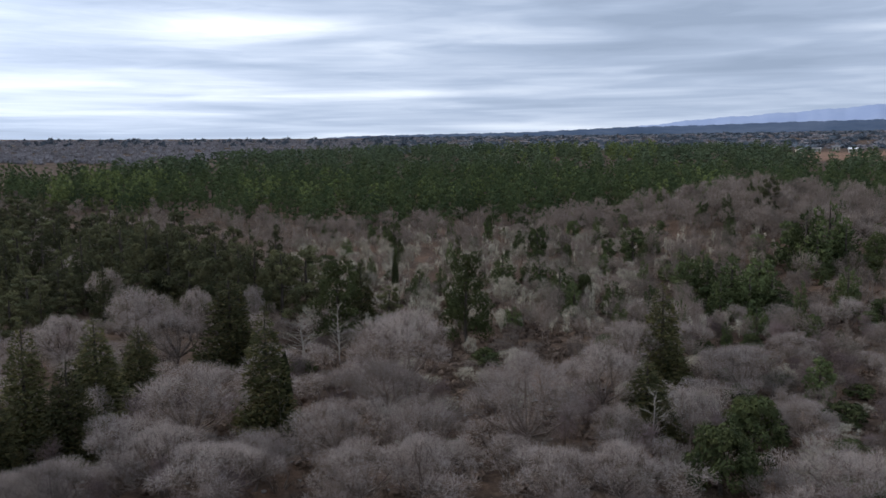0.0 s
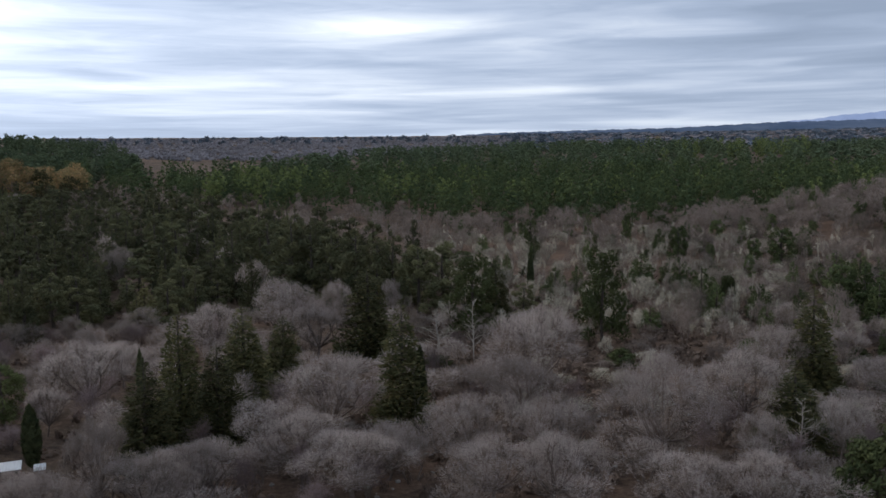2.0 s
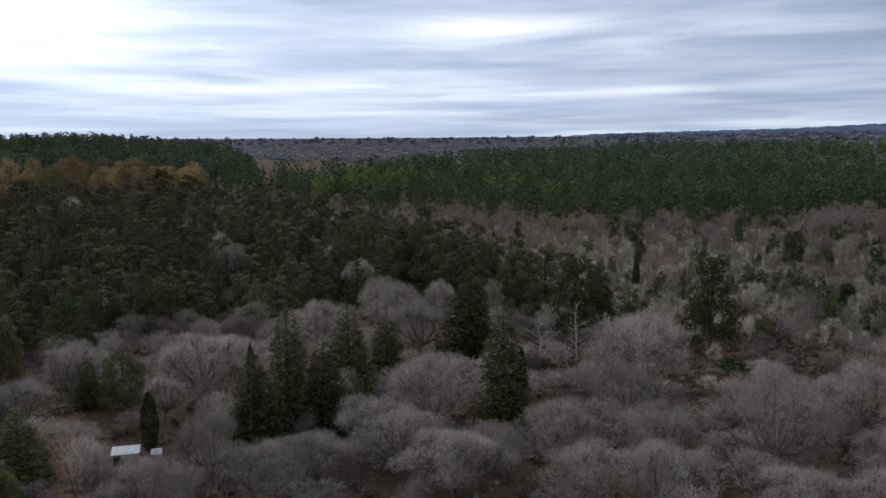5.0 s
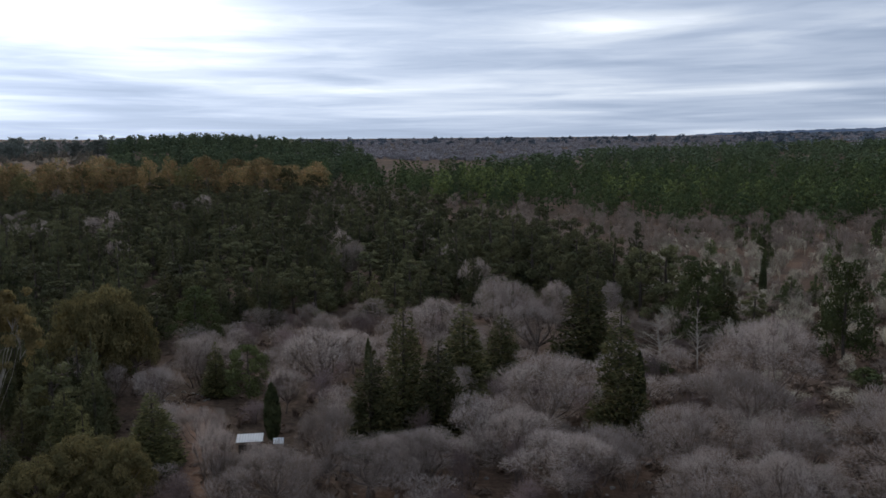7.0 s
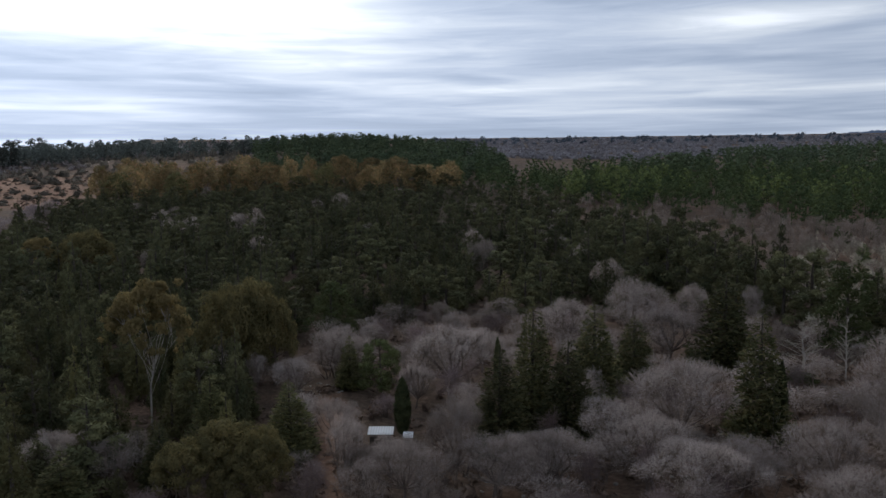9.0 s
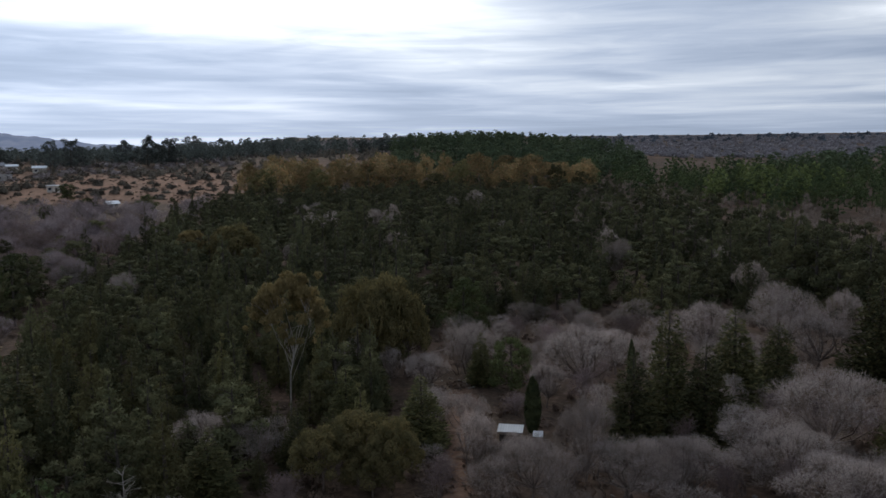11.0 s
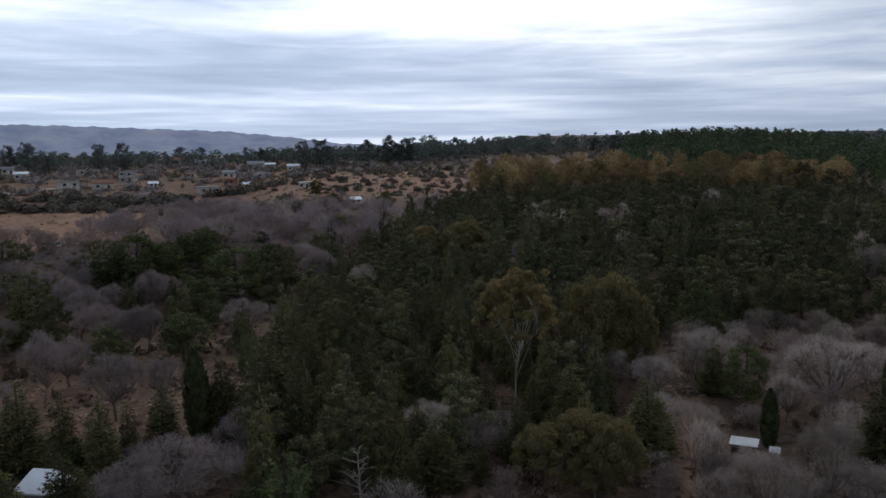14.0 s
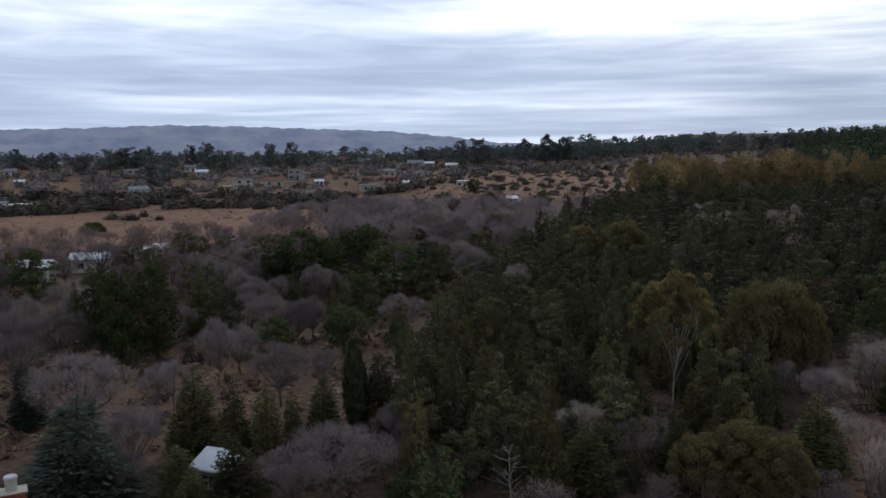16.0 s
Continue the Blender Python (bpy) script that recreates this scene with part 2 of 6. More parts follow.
def ground_material():
    """Leaf litter, bare earth and dry grass; the share of grass comes with the mesh."""
    m = bpy.data.materials.new("valley_ground")
    m.use_nodes = True
    t = m.node_tree
    t.nodes.clear()
    tc = t.nodes.new("ShaderNodeTexCoord")
    fine_n = noise_node(t, tc.outputs["Object"], 1.6, 6.0, 0.7)
    broad_n = noise_node(t, tc.outputs["Object"], 0.06, 4.0, 0.55, 0.4)
    litter = ramp_node(t, fine_n, [(0.28, (0.040, 0.028, 0.022)), (0.50, (0.088, 0.060, 0.043)), (0.72, (0.168, 0.122, 0.090))])
    grass = ramp_node(t, fine_n, [(0.28, (0.172, 0.096, 0.064)), (0.50, (0.305, 0.176, 0.118)), (0.75, (0.41, 0.265, 0.184))])
    a = t.nodes.new("ShaderNodeAttribute")
    a.attribute_name = "dry"
    share = math_node(t, "ADD", a.outputs["Fac"], math_node(t, "MULTIPLY_ADD", broad_n, 1.1, -0.62), clamp=True)
    colour = mix_node(t, share, litter, grass)
    patch = noise_node(t, tc.outputs["Object"], 0.28, 5.0, 0.65, 0.6)
    colour = mix_node(t, 1.0, colour, ramp_node(t, patch, [(0.34, (0.66, 0.67, 0.66)), (0.68, (1.16, 1.13, 1.10))]), "MULTIPLY")
    p = node(t, "ShaderNodeBsdfPrincipled", in_Roughness=0.95)
    p.inputs["Specular IOR Level"].default_value = 0.1
    b = node(t, "ShaderNodeBump", in_Strength=0.7, in_Distance=0.25)
    t.links.new(fine_n, b.inputs["Height"])
    t.links.new(b.outputs[0], p.inputs["Normal"])
    t.links.new(colour, p.inputs["Base Color"])
    t.links.new(p.outputs[0], node(t, "ShaderNodeOutputMaterial").inputs[0])
    return m


def hazy_distance_material(name, low, high):
    """Far mountains, a plain backdrop: kilometres of haze put into colour and slight glow."""
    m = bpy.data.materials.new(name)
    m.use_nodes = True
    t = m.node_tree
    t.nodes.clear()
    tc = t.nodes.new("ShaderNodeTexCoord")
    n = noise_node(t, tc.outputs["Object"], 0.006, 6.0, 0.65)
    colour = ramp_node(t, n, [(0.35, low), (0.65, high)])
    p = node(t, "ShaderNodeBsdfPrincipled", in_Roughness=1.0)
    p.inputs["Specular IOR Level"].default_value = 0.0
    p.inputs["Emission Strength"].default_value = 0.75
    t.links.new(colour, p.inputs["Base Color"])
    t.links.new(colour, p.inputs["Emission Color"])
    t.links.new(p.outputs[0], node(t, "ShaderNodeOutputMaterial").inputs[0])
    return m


# ---------------------------------------------------------------- mesh helpers
def mesh_of(name, verts, faces, material):
    """A mesh from an array of corners and an array of faces of four corners, or of three and a -1."""
    verts, faces = np.asarray(verts, np.float32), np.asarray(faces, np.int32)
    sizes = 4 - (faces[:, 3] < 0)
    corners = faces.ravel()
    corners = corners[corners >= 0]
    me = bpy.data.meshes.new(name)
    me.vertices.add(len(verts))
    me.vertices.foreach_set("co", verts.ravel())
    me.loops.add(len(corners))
    me.loops.foreach_set("vertex_index", corners)
    me.polygons.add(len(faces))
    me.polygons.foreach_set("loop_start", (np.cumsum(sizes) - sizes).astype(np.int32))
    me.materials.append(material)
    me.update()
    return me


def join(pieces):
    """Several (verts, faces) as one."""
    vs, qs, n = [], [], 0
    for v, q in pieces:
        vs.append(v)
        qs.append(np.where(q < 0, -1, q + n))
        n += len(v)
    return np.concatenate(vs), np.concatenate(qs)


def unit(v):
    return v / np.maximum(np.linalg.norm(v, axis=-1, keepdims=True), 1e-6)


def sprays(centre, way, length, width, rng, facing=None, loose=0.24):
    """Small pointed leaf sprays or twigs: one slim triangle for each centre, along its way, its flat side facing as given."""
    n = len(centre)
    way = unit(way)
    side = unit(np.cross(way, rng.normal(size=(n, 3)) if facing is None else unit(facing) + rng.normal(0, loose, (n, 3))))
    v = np.empty((n, 3, 3))
    v[:, 0] = centre - way * (length / 2)[:, None] + side * (width / 2)[:, None]
    v[:, 1] = centre - way * (length / 2)[:, None] - side * (width / 2)[:, None]
    v[:, 2] = centre + way * (length / 2)[:, None]
    f = np.full((n, 4), -1)
    f[:, :3] = np.arange(3 * n).reshape(-1, 3)
    return v.reshape(-1, 3), f


def tubes(a, b, ra, rb, sides=4):
    """Tapered limbs from the points a to the points b."""
    a, b = np.asarray(a, float), np.asarray(b, float)
    n = len(a)
    way = unit(b - a)
    ref = np.where(np.abs(way[:, 2:3]) > 0.9, np.array([[1.0, 0, 0]]), np.array([[0, 0, 1.0]]))
    s = unit(np.cross(way, ref))
    u = np.cross(way, s)
    ang = np.arange(sides) * 2 * math.pi / sides
    ring = s[:, None, :] * np.cos(ang)[None, :, None] + u[:, None, :] * np.sin(ang)[None, :, None]
    v = np.concatenate([a[:, None] + ring * np.asarray(ra)[:, None, None], b[:, None] + ring * np.asarray(rb)[:, None, None]], 1)
    k = np.arange(sides)
    q = np.stack([k, (k + 1) % sides, (k + 1) % sides + sides, k + sides], 1)
    return v.reshape(-1, 3), (q[None] + (np.arange(n) * 2 * sides)[:, None, None]).reshape(-1, 4)


def bent(points, radii, sides=6):
    """One limb through several points."""
    p = np.asarray(points, float)
    r = np.asarray(radii, float)
    return tubes(p[:-1], p[1:], r[:-1], r[1:], sides)


# ---------------------------------------------------------------- kinds of tree, each as (trunk, crown) arrays
def fir_shape(seed, h=10.0, w=4.6, n=4600, power=0.70, droop=-0.18, size=0.50, ragged=0.22):
    """A pyramid of whorled boughs that sag at the tips."""
    rng = np.random.default_rng(seed)
    boughs = int(n / 11)
    u = 0.05 + 0.95 * (1 - np.sqrt(rng.random(boughs)))
    u = np.round(u * h / 0.55) * 0.55 / h + rng.normal(0, 0.012, boughs)
    u = np.clip(u, 0.04, 0.99)
    ang = rng.random(boughs) * 2 * math.pi
    phase = rng.random(6) * 6.28
    lobes = 1 + ragged * (np.sin(3 * ang + phase[0] + 4 * u) * 0.5 + np.sin(2 * ang + phase[1] - 9 * u) * 0.5)
    body = np.where(u < 0.14, 0.55 + 3.2 * u, 1.0)
    reach = w / 2 * (1 - u) ** power * lobes * body * rng.uniform(0.72, 1.12, boughs) + 0.12
    k = np.repeat(np.arange(boughs), 11)
    f = rng.random(len(k)) ** 0.38
    out = np.stack([np.cos(ang[k]), np.sin(ang[k]), np.zeros(len(k))], 1)
    across = np.stack([-np.sin(ang[k]), np.cos(ang[k]), np.zeros(len(k))], 1)
    rad = reach[k] * f
    c = out * rad[:, None] + across * (rng.normal(0, 0.16, len(k)) * (0.4 + rad))[:, None]
    c[:, 2] = u[k] * h + 0.32 * rad * (1 - 1.1 * f) + droop * rad * f + rng.normal(0, 0.10, len(k))
    way = out * 0.9 + across * rng.normal(0, 0.55, (len(k), 1)) + np.array([0, 0, 1.0]) * rng.normal(0.18, 0.35, (len(k), 1))
    s = size * rng.uniform(0.6, 1.35, len(k)) * (1.0 - 0.35 * u[k])
    crown = sprays(c, way, s, s * 0.5, rng, out * 0.9 + np.array([0, 0, 0.9]))
    tip = sprays(np.array([[0, 0, h * 0.985]]), np.array([[0.02, 0.02, 1.0]]), np.array([h * 0.06]), np.array([0.16]), rng)
    trunk = bent([(0, 0, -0.4), (0.03, 0, h * 0.35), (0, 0.03, h * 0.7), (0, 0, h * 0.97)], [0.24, 0.17, 0.09, 0.02])
    return trunk, join([crown, tip])


def cypress_shape(seed, h=8.0, w=1.4, n=1700):
    """A slim column of upright sprays."""
    rng = np.random.default_rng(seed)
    u = rng.random(n) ** 0.9
    r = w / 2 * np.clip(np.sin(np.clip(u * 0.93 + 0.10, 0, 1) * math.pi) ** 0.55, 0.08, 1) * rng.uniform(0.6, 1.1, n)
    ang = rng.random(n) * 6.283
    c = np.stack([np.cos(ang) * r, np.sin(ang) * r, 0.25 + u * (h - 0.4)], 1)
    way = np.stack([np.cos(ang) * 0.3, np.sin(ang) * 0.3, np.ones(n)], 1) + rng.normal(0, 0.18, (n, 3))
    s = rng.uniform(0.3, 0.75, n)
    return bent([(0, 0, -0.3), (0, 0, h * 0.5), (0, 0, h * 0.95)], [0.13, 0.09, 0.02]), sprays(c, way, s, s * 0.5, rng, np.stack([np.cos(ang), np.sin(ang), 0.5 + 0 * u], 1))


def clumped(rng, at, big, n, size, squash=0.75, lift=0.35, wide=0.62, up=0.0):
    """Leaf sprays on the outer shells of clumps of foliage, the clumps lying over one another."""
    k = rng.choice(len(at), n, p=big ** 2 / (big ** 2).sum())
    d = rng.normal(size=(n, 3))
    d[:, 2] += 0.25
    d = unit(d)
    c = at[k] + d * (big[k] * rng.uniform(0.62, 1.06, n))[:, None] * np.array([1, 1, squash])
    c[:, 2] = np.maximum(c[:, 2], 0.05)
    way = np.cross(d, rng.normal(size=(n, 3))) + d * 0.45 + np.array([0, 0, up])
    s = size * rng.uniform(0.55, 1.4, n)
    return sprays(c, way, s, s * wide, rng, d + np.array([0, 0, lift]), 0.12)


def cone_shape(seed, h=10.0, w=4.4, n=2900, power=0.75, m=56, size=0.34, ragged=0.22, low=0.05):
    """A dense conifer of soft, upturned clumps, broad below and drawn to a point."""
    rng = np.random.default_rng(seed)
    v = (np.arange(m) + rng.random(m)) / m
    u = low + (0.97 - low) * (1 - np.sqrt(1 - v))
    ang = np.arange(m) * 2.4 + rng.normal(0, 0.35, m)
    ph = rng.random(3) * 6.283
    lump = 1 + ragged * (0.6 * np.sin(2 * ang + ph[0] + 7 * u) + 0.6 * np.sin(3 * ang + ph[1] - 11 * u))
    reach = w / 2 * (1 - u) ** power * lump * rng.uniform(0.55, 0.92, m) * np.clip(0.62 + 3.0 * u, 0, 1)
    at = np.stack([np.cos(ang) * reach, np.sin(ang) * reach, u * h], 1)
    big = w * (0.075 + 0.060 * rng.random(m) + 0.065 * (1 - u))
    crown = clumped(rng, at, big, n, size, 1.15, 0.05, 0.52, 0.55)
    tip = sprays(np.array([[0, 0, h * 0.975], [0.05, 0, h * 0.95]]), np.array([[0.03, 0.02, 1.0], [-0.1, 0.1, 1.0]]), np.array([h * 0.06, h * 0.06]), np.array([0.22, 0.26]), rng)
    return bent([(0, 0, -0.4), (0.03, 0, h * 0.35), (0, 0.03, h * 0.7), (0, 0, h * 0.95)], [0.22, 0.16, 0.08, 0.02]), join([crown, tip])


def pine_shape(seed, h=11.0, w=7.0, n=4200, m=40, low=0.10, size=0.38, lean=0.12, wild=0.30):
    """A pine: a straight stem, boughs, and a rounded, uneven crown of needle clumps with gaps between."""
    rng = np.random.default_rng(seed)
    v = (np.arange(m) + rng.random(m)) / m
    u = low + (0.96 - low) * v ** 0.85
    f = (u - low) / (1 - low)
    ang = np.arange(m) * 2.4 + rng.normal(0, 0.5, m)
    shape = np.sqrt(np.clip(1 - ((f - 0.36) / 0.66) ** 2, 0.02, 1))
    reach = w / 2 * shape * (1 - wild + wild * 1.5 * rng.random(m)) * np.where(rng.random(m) < 0.25, 0.30, 0.74)
    at = np.stack([np.cos(ang) * reach, np.sin(ang) * reach, u * h * 0.97], 1)
    big = w * (0.125 + 0.085 * rng.random(m)) * (1.05 - 0.30 * f)
    trunk = [bent([(0, 0, -0.4), (0.12, 0, h * 0.3), (0, 0.14, h * 0.65), (0, 0, h * 0.93)], [0.26, 0.20, 0.13, 0.03])]
    pick = np.arange(0, m, 2)
    base = np.stack([0 * u[pick], 0 * u[pick], np.maximum(u[pick] * h * 0.95 - 0.35 * reach[pick], 0.12 * h)], 1)
    trunk.append(tubes(base, at[pick], 0.07 + 0 * pick, 0.02 + 0 * pick, 3))
    return join(trunk), clumped(rng, at, big, n, size, 0.80, lean, 0.52, 0.25)


def shell_pine(seed, h=13.0, w=6.5, n=400, size=0.8, low=0.12, m=16):
    """A plantation pine: a clumped crown on a straight bare stem."""
    rng = np.random.default_rng(seed)
    v = (np.arange(m) + rng.random(m)) / m
    u = low + (0.95 - low) * v
    ang = np.arange(m) * 2.4 + rng.normal(0, 0.4, m)
    reach = w / 2 * np.sqrt(np.clip(1 - ((v - 0.35) / 0.72) ** 2, 0.02, 1)) * rng.uniform(0.35, 0.85, m)
    at = np.stack([np.cos(ang) * reach, np.sin(ang) * reach, u * h], 1)
    big = w * rng.uniform(0.13, 0.21, m) * (1.05 - 0.3 * v)
    return bent([(0, 0, -0.4), (0, 0, h * 0.6)], [0.20, 0.12], 4), clumped(rng, at, big, n, size, 0.85, 0.15, 0.62, 0.2)


def dome_shape(seed, h=5.0, w=6.0, n=4200, size=0.40, base=0.18, m=38, pad=0.15):
    """A rounded evergreen of overlapping leafy billows on forked limbs."""
    rng = np.random.default_rng(seed)
    a = np.arange(m) * 2.4 + rng.normal(0, 0.35, m)
    v = np.clip((np.arange(m) + rng.random(m)) / m, 0, 1)
    rr = w / 2 * 0.80 * np.sqrt(1 - v ** 2 * 0.92) * rng.uniform(0.72, 1.08, m)
    at = np.stack([np.cos(a) * rr, np.sin(a) * rr, h * (base + (0.88 - base) * v) + rng.normal(0, 0.02 * h, m)], 1)
    big = pad * w * rng.uniform(0.65, 1.25, m)
    at[:, 2] = np.minimum(at[:, 2], h - big * 0.75)
    stems = [bent([(0, 0, -0.3), (0.1, 0, h * 0.25), (0, 0.1, h * 0.5)], [0.22, 0.17, 0.12])]
    pick = np.arange(0, m, 3)
    stems.append(tubes(np.tile([0.05, 0.05, h * 0.3], (len(pick), 1)), at[pick], np.full(len(pick), 0.09), np.full(len(pick), 0.03), 4))
    return join(stems), clumped(rng, at, big, n, size, 0.72, 0.15, 0.62)


def broad_bare(seed, h=7.0, w=8.0, lobes=22, twigs=9000, twig=0.0155, stems=1, long=0.46, stout=1.0):
    """A leafless broad-crowned tree: stem, spreading limbs, fans of boughs, and billows of fine twigs at their ends."""
    rng = np.random.default_rng(seed)
    wood, forks = [], []
    a = np.arange(lobes) * 2.4 + rng.normal(0, 0.3, lobes)
    f = np.sqrt((np.arange(lobes) + 0.15) / lobes)
    reach = w / 2 * 0.78 * f * rng.uniform(0.85, 1.1, lobes)
    big = w * rng.uniform(0.30, 0.52, lobes) / math.sqrt(lobes) * 1.3
    tall = 0.92 * h / w
    at = np.stack([np.cos(a) * reach, np.sin(a) * reach, h * (1.0 - 0.30 * f ** 2.2) - big * tall * 1.15 + rng.normal(0, 0.05 * h, lobes)], 1)
    at[0, 2] = h - big[0] * tall * 1.2
    for s in range(stems):
        foot = np.array([rng.normal(0, 0.35), rng.normal(0, 0.35), -0.3]) * (1 if stems > 1 else 0.2)
        fork = np.array([foot[0] * 2 + rng.normal(0, 0.2), foot[1] * 2 + rng.normal(0, 0.2), h * rng.uniform(0.18, 0.30)])
        wood.append(bent([foot, (foot + fork) / 2 + rng.normal(0, 0.06, 3), fork], [0.18 * stout, 0.15 * stout, 0.12 * stout], 5))
        forks.append(fork)
    forks = np.array(forks)
    root = forks[np.argmin(np.linalg.norm(at[:, None, :2] - forks[None, :, :2] * 4, axis=2), axis=1)]
    heart = at - np.stack([0 * big, 0 * big, big * tall * 0.8], 1)
    knee = root * 0.5 + heart * 0.5 + rng.normal(0, 0.03 * w, (lobes, 3)) + np.stack([at[:, 0], at[:, 1], 0 * big], 1) * 0.10
    r = np.full(lobes, 0.075 * stout)
    wood += [tubes(root, knee, r, r * 0.7, 4), tubes(knee, heart, r * 0.7, r * 0.42, 4)]
    kids = 10
    k = np.repeat(np.arange(lobes), kids)
    out = rng.normal(size=(len(k), 3)) + np.array([0, 0, 0.7]) + np.stack([at[k, 0], at[k, 1], 0 * k], 1) * (1.2 / w)
    out = unit(out)
    out[:, 2] = np.abs(out[:, 2]) * 0.9
    tip = at[k] + out * (big[k] * 0.80)[:, None] * np.array([1, 1, tall * 1.1])
    mid = heart[k] * 0.5 + tip * 0.5 + rng.normal(0, 0.02 * w, (len(k), 3))
    thin_r = np.full(len(k), 0.028 * stout)
    wood += [tubes(heart[k], mid, thin_r, thin_r * 0.7, 3), tubes(mid, tip, thin_r * 0.7, thin_r * 0.35, 3)]
    k = rng.choice(lobes, twigs, p=big ** 1.7 / (big ** 1.7).sum())
    d = unit(rng.normal(size=(twigs, 3)) + np.array([0, 0, 0.45]) + np.stack([at[k, 0], at[k, 1], 0 * k], 1) * (1.5 / w))
    c = at[k] + d * (big[k] * 1.08 * rng.random(twigs) ** 0.36)[:, None] * np.array([1, 1, tall * 1.15])
    low = rng.random(twigs) < 0.18
    c[low] = c[low] * np.array([0.92, 0.92, 1]) * rng.uniform(0.40, 0.92, (int(low.sum()), 1))
    c[:, 2] = np.maximum(c[:, 2], 0.07 * h)
    span = long * rng.uniform(0.5, 1.35, twigs) * np.where(rng.random(twigs) < 0.03, 1.8, 1.0)
    way = d + unit(c - heart[k]) * 0.55 + rng.normal(0, 0.42, (twigs, 3)) + np.array([0, 0, 0.15])
    return join(wood), sprays(c, way, span, twig * rng.uniform(0.7, 1.3, twigs), rng)


def sapling_shape(seed, h=4.5, w=3.0, twigs=190, twig=0.07, stems=3, long=0.85):
    """A slender leafless sapling or lichened shrub: a few upright stems with ascending twigs."""
    rng = np.random.default_rng(seed)
    wood, spots, ways = [], [], []
    for s in range(stems):
        a = rng.random() * 6.283
        lean = w * 0.32 * rng.uniform(0.2, 1.0)
        top = np.array([math.cos(a) * lean, math.sin(a) * lean, h * rng.uniform(0.7, 0.98)])
        mid = top * 0.5 + rng.normal(0, 0.12, 3)
        wood.append(bent([(0.1 * math.cos(a), 0.1 * math.sin(a), -0.2), mid, top], [0.055, 0.04, 0.012], 3))
        f = rng.uniform(0.22, 1.0, twigs // stems) ** 0.8
        base = mid * 2 * np.minimum(f, 0.5)[:, None] + (top - mid) * 2 * np.maximum(f - 0.5, 0)[:, None]
        d = unit(rng.normal(size=(len(f), 3)) * np.array([1, 1, 0.5]) + np.array([0, 0, 0.75]))
        off = rng.random(len(f)) ** 0.6 * w * 0.42 * (1.15 - 0.75 * f)
        spots.append(base + d * off[:, None])
        ways.append(d + rng.normal(0, 0.35, (len(f), 3)))
    c = np.concatenate(spots)
    n = len(c)
    return join(wood), sprays(c, np.concatenate(ways), long * rng.uniform(0.5, 1.3, n), twig * rng.uniform(0.6, 1.4, n), rng)


def branches(rng, start, way, length, r0, kids, angle, up):
    """Children of limbs: start points along each, fanned out and turned upwards."""
    k = np.repeat(np.arange(len(start)), kids)
    n = len(k)
    f = rng.uniform(0.35, 1.0, n)
    w = unit(unit(way)[k] + rng.normal(0, angle, (n, 3)) + np.array([0, 0, up]))
    p = start[k] + unit(way)[k] * (length[k] * f)[:, None]
    return p, w, length[k] * rng.uniform(0.45, 0.75, n), r0[k] * (1.1 - 0.6 * f) * 0.6


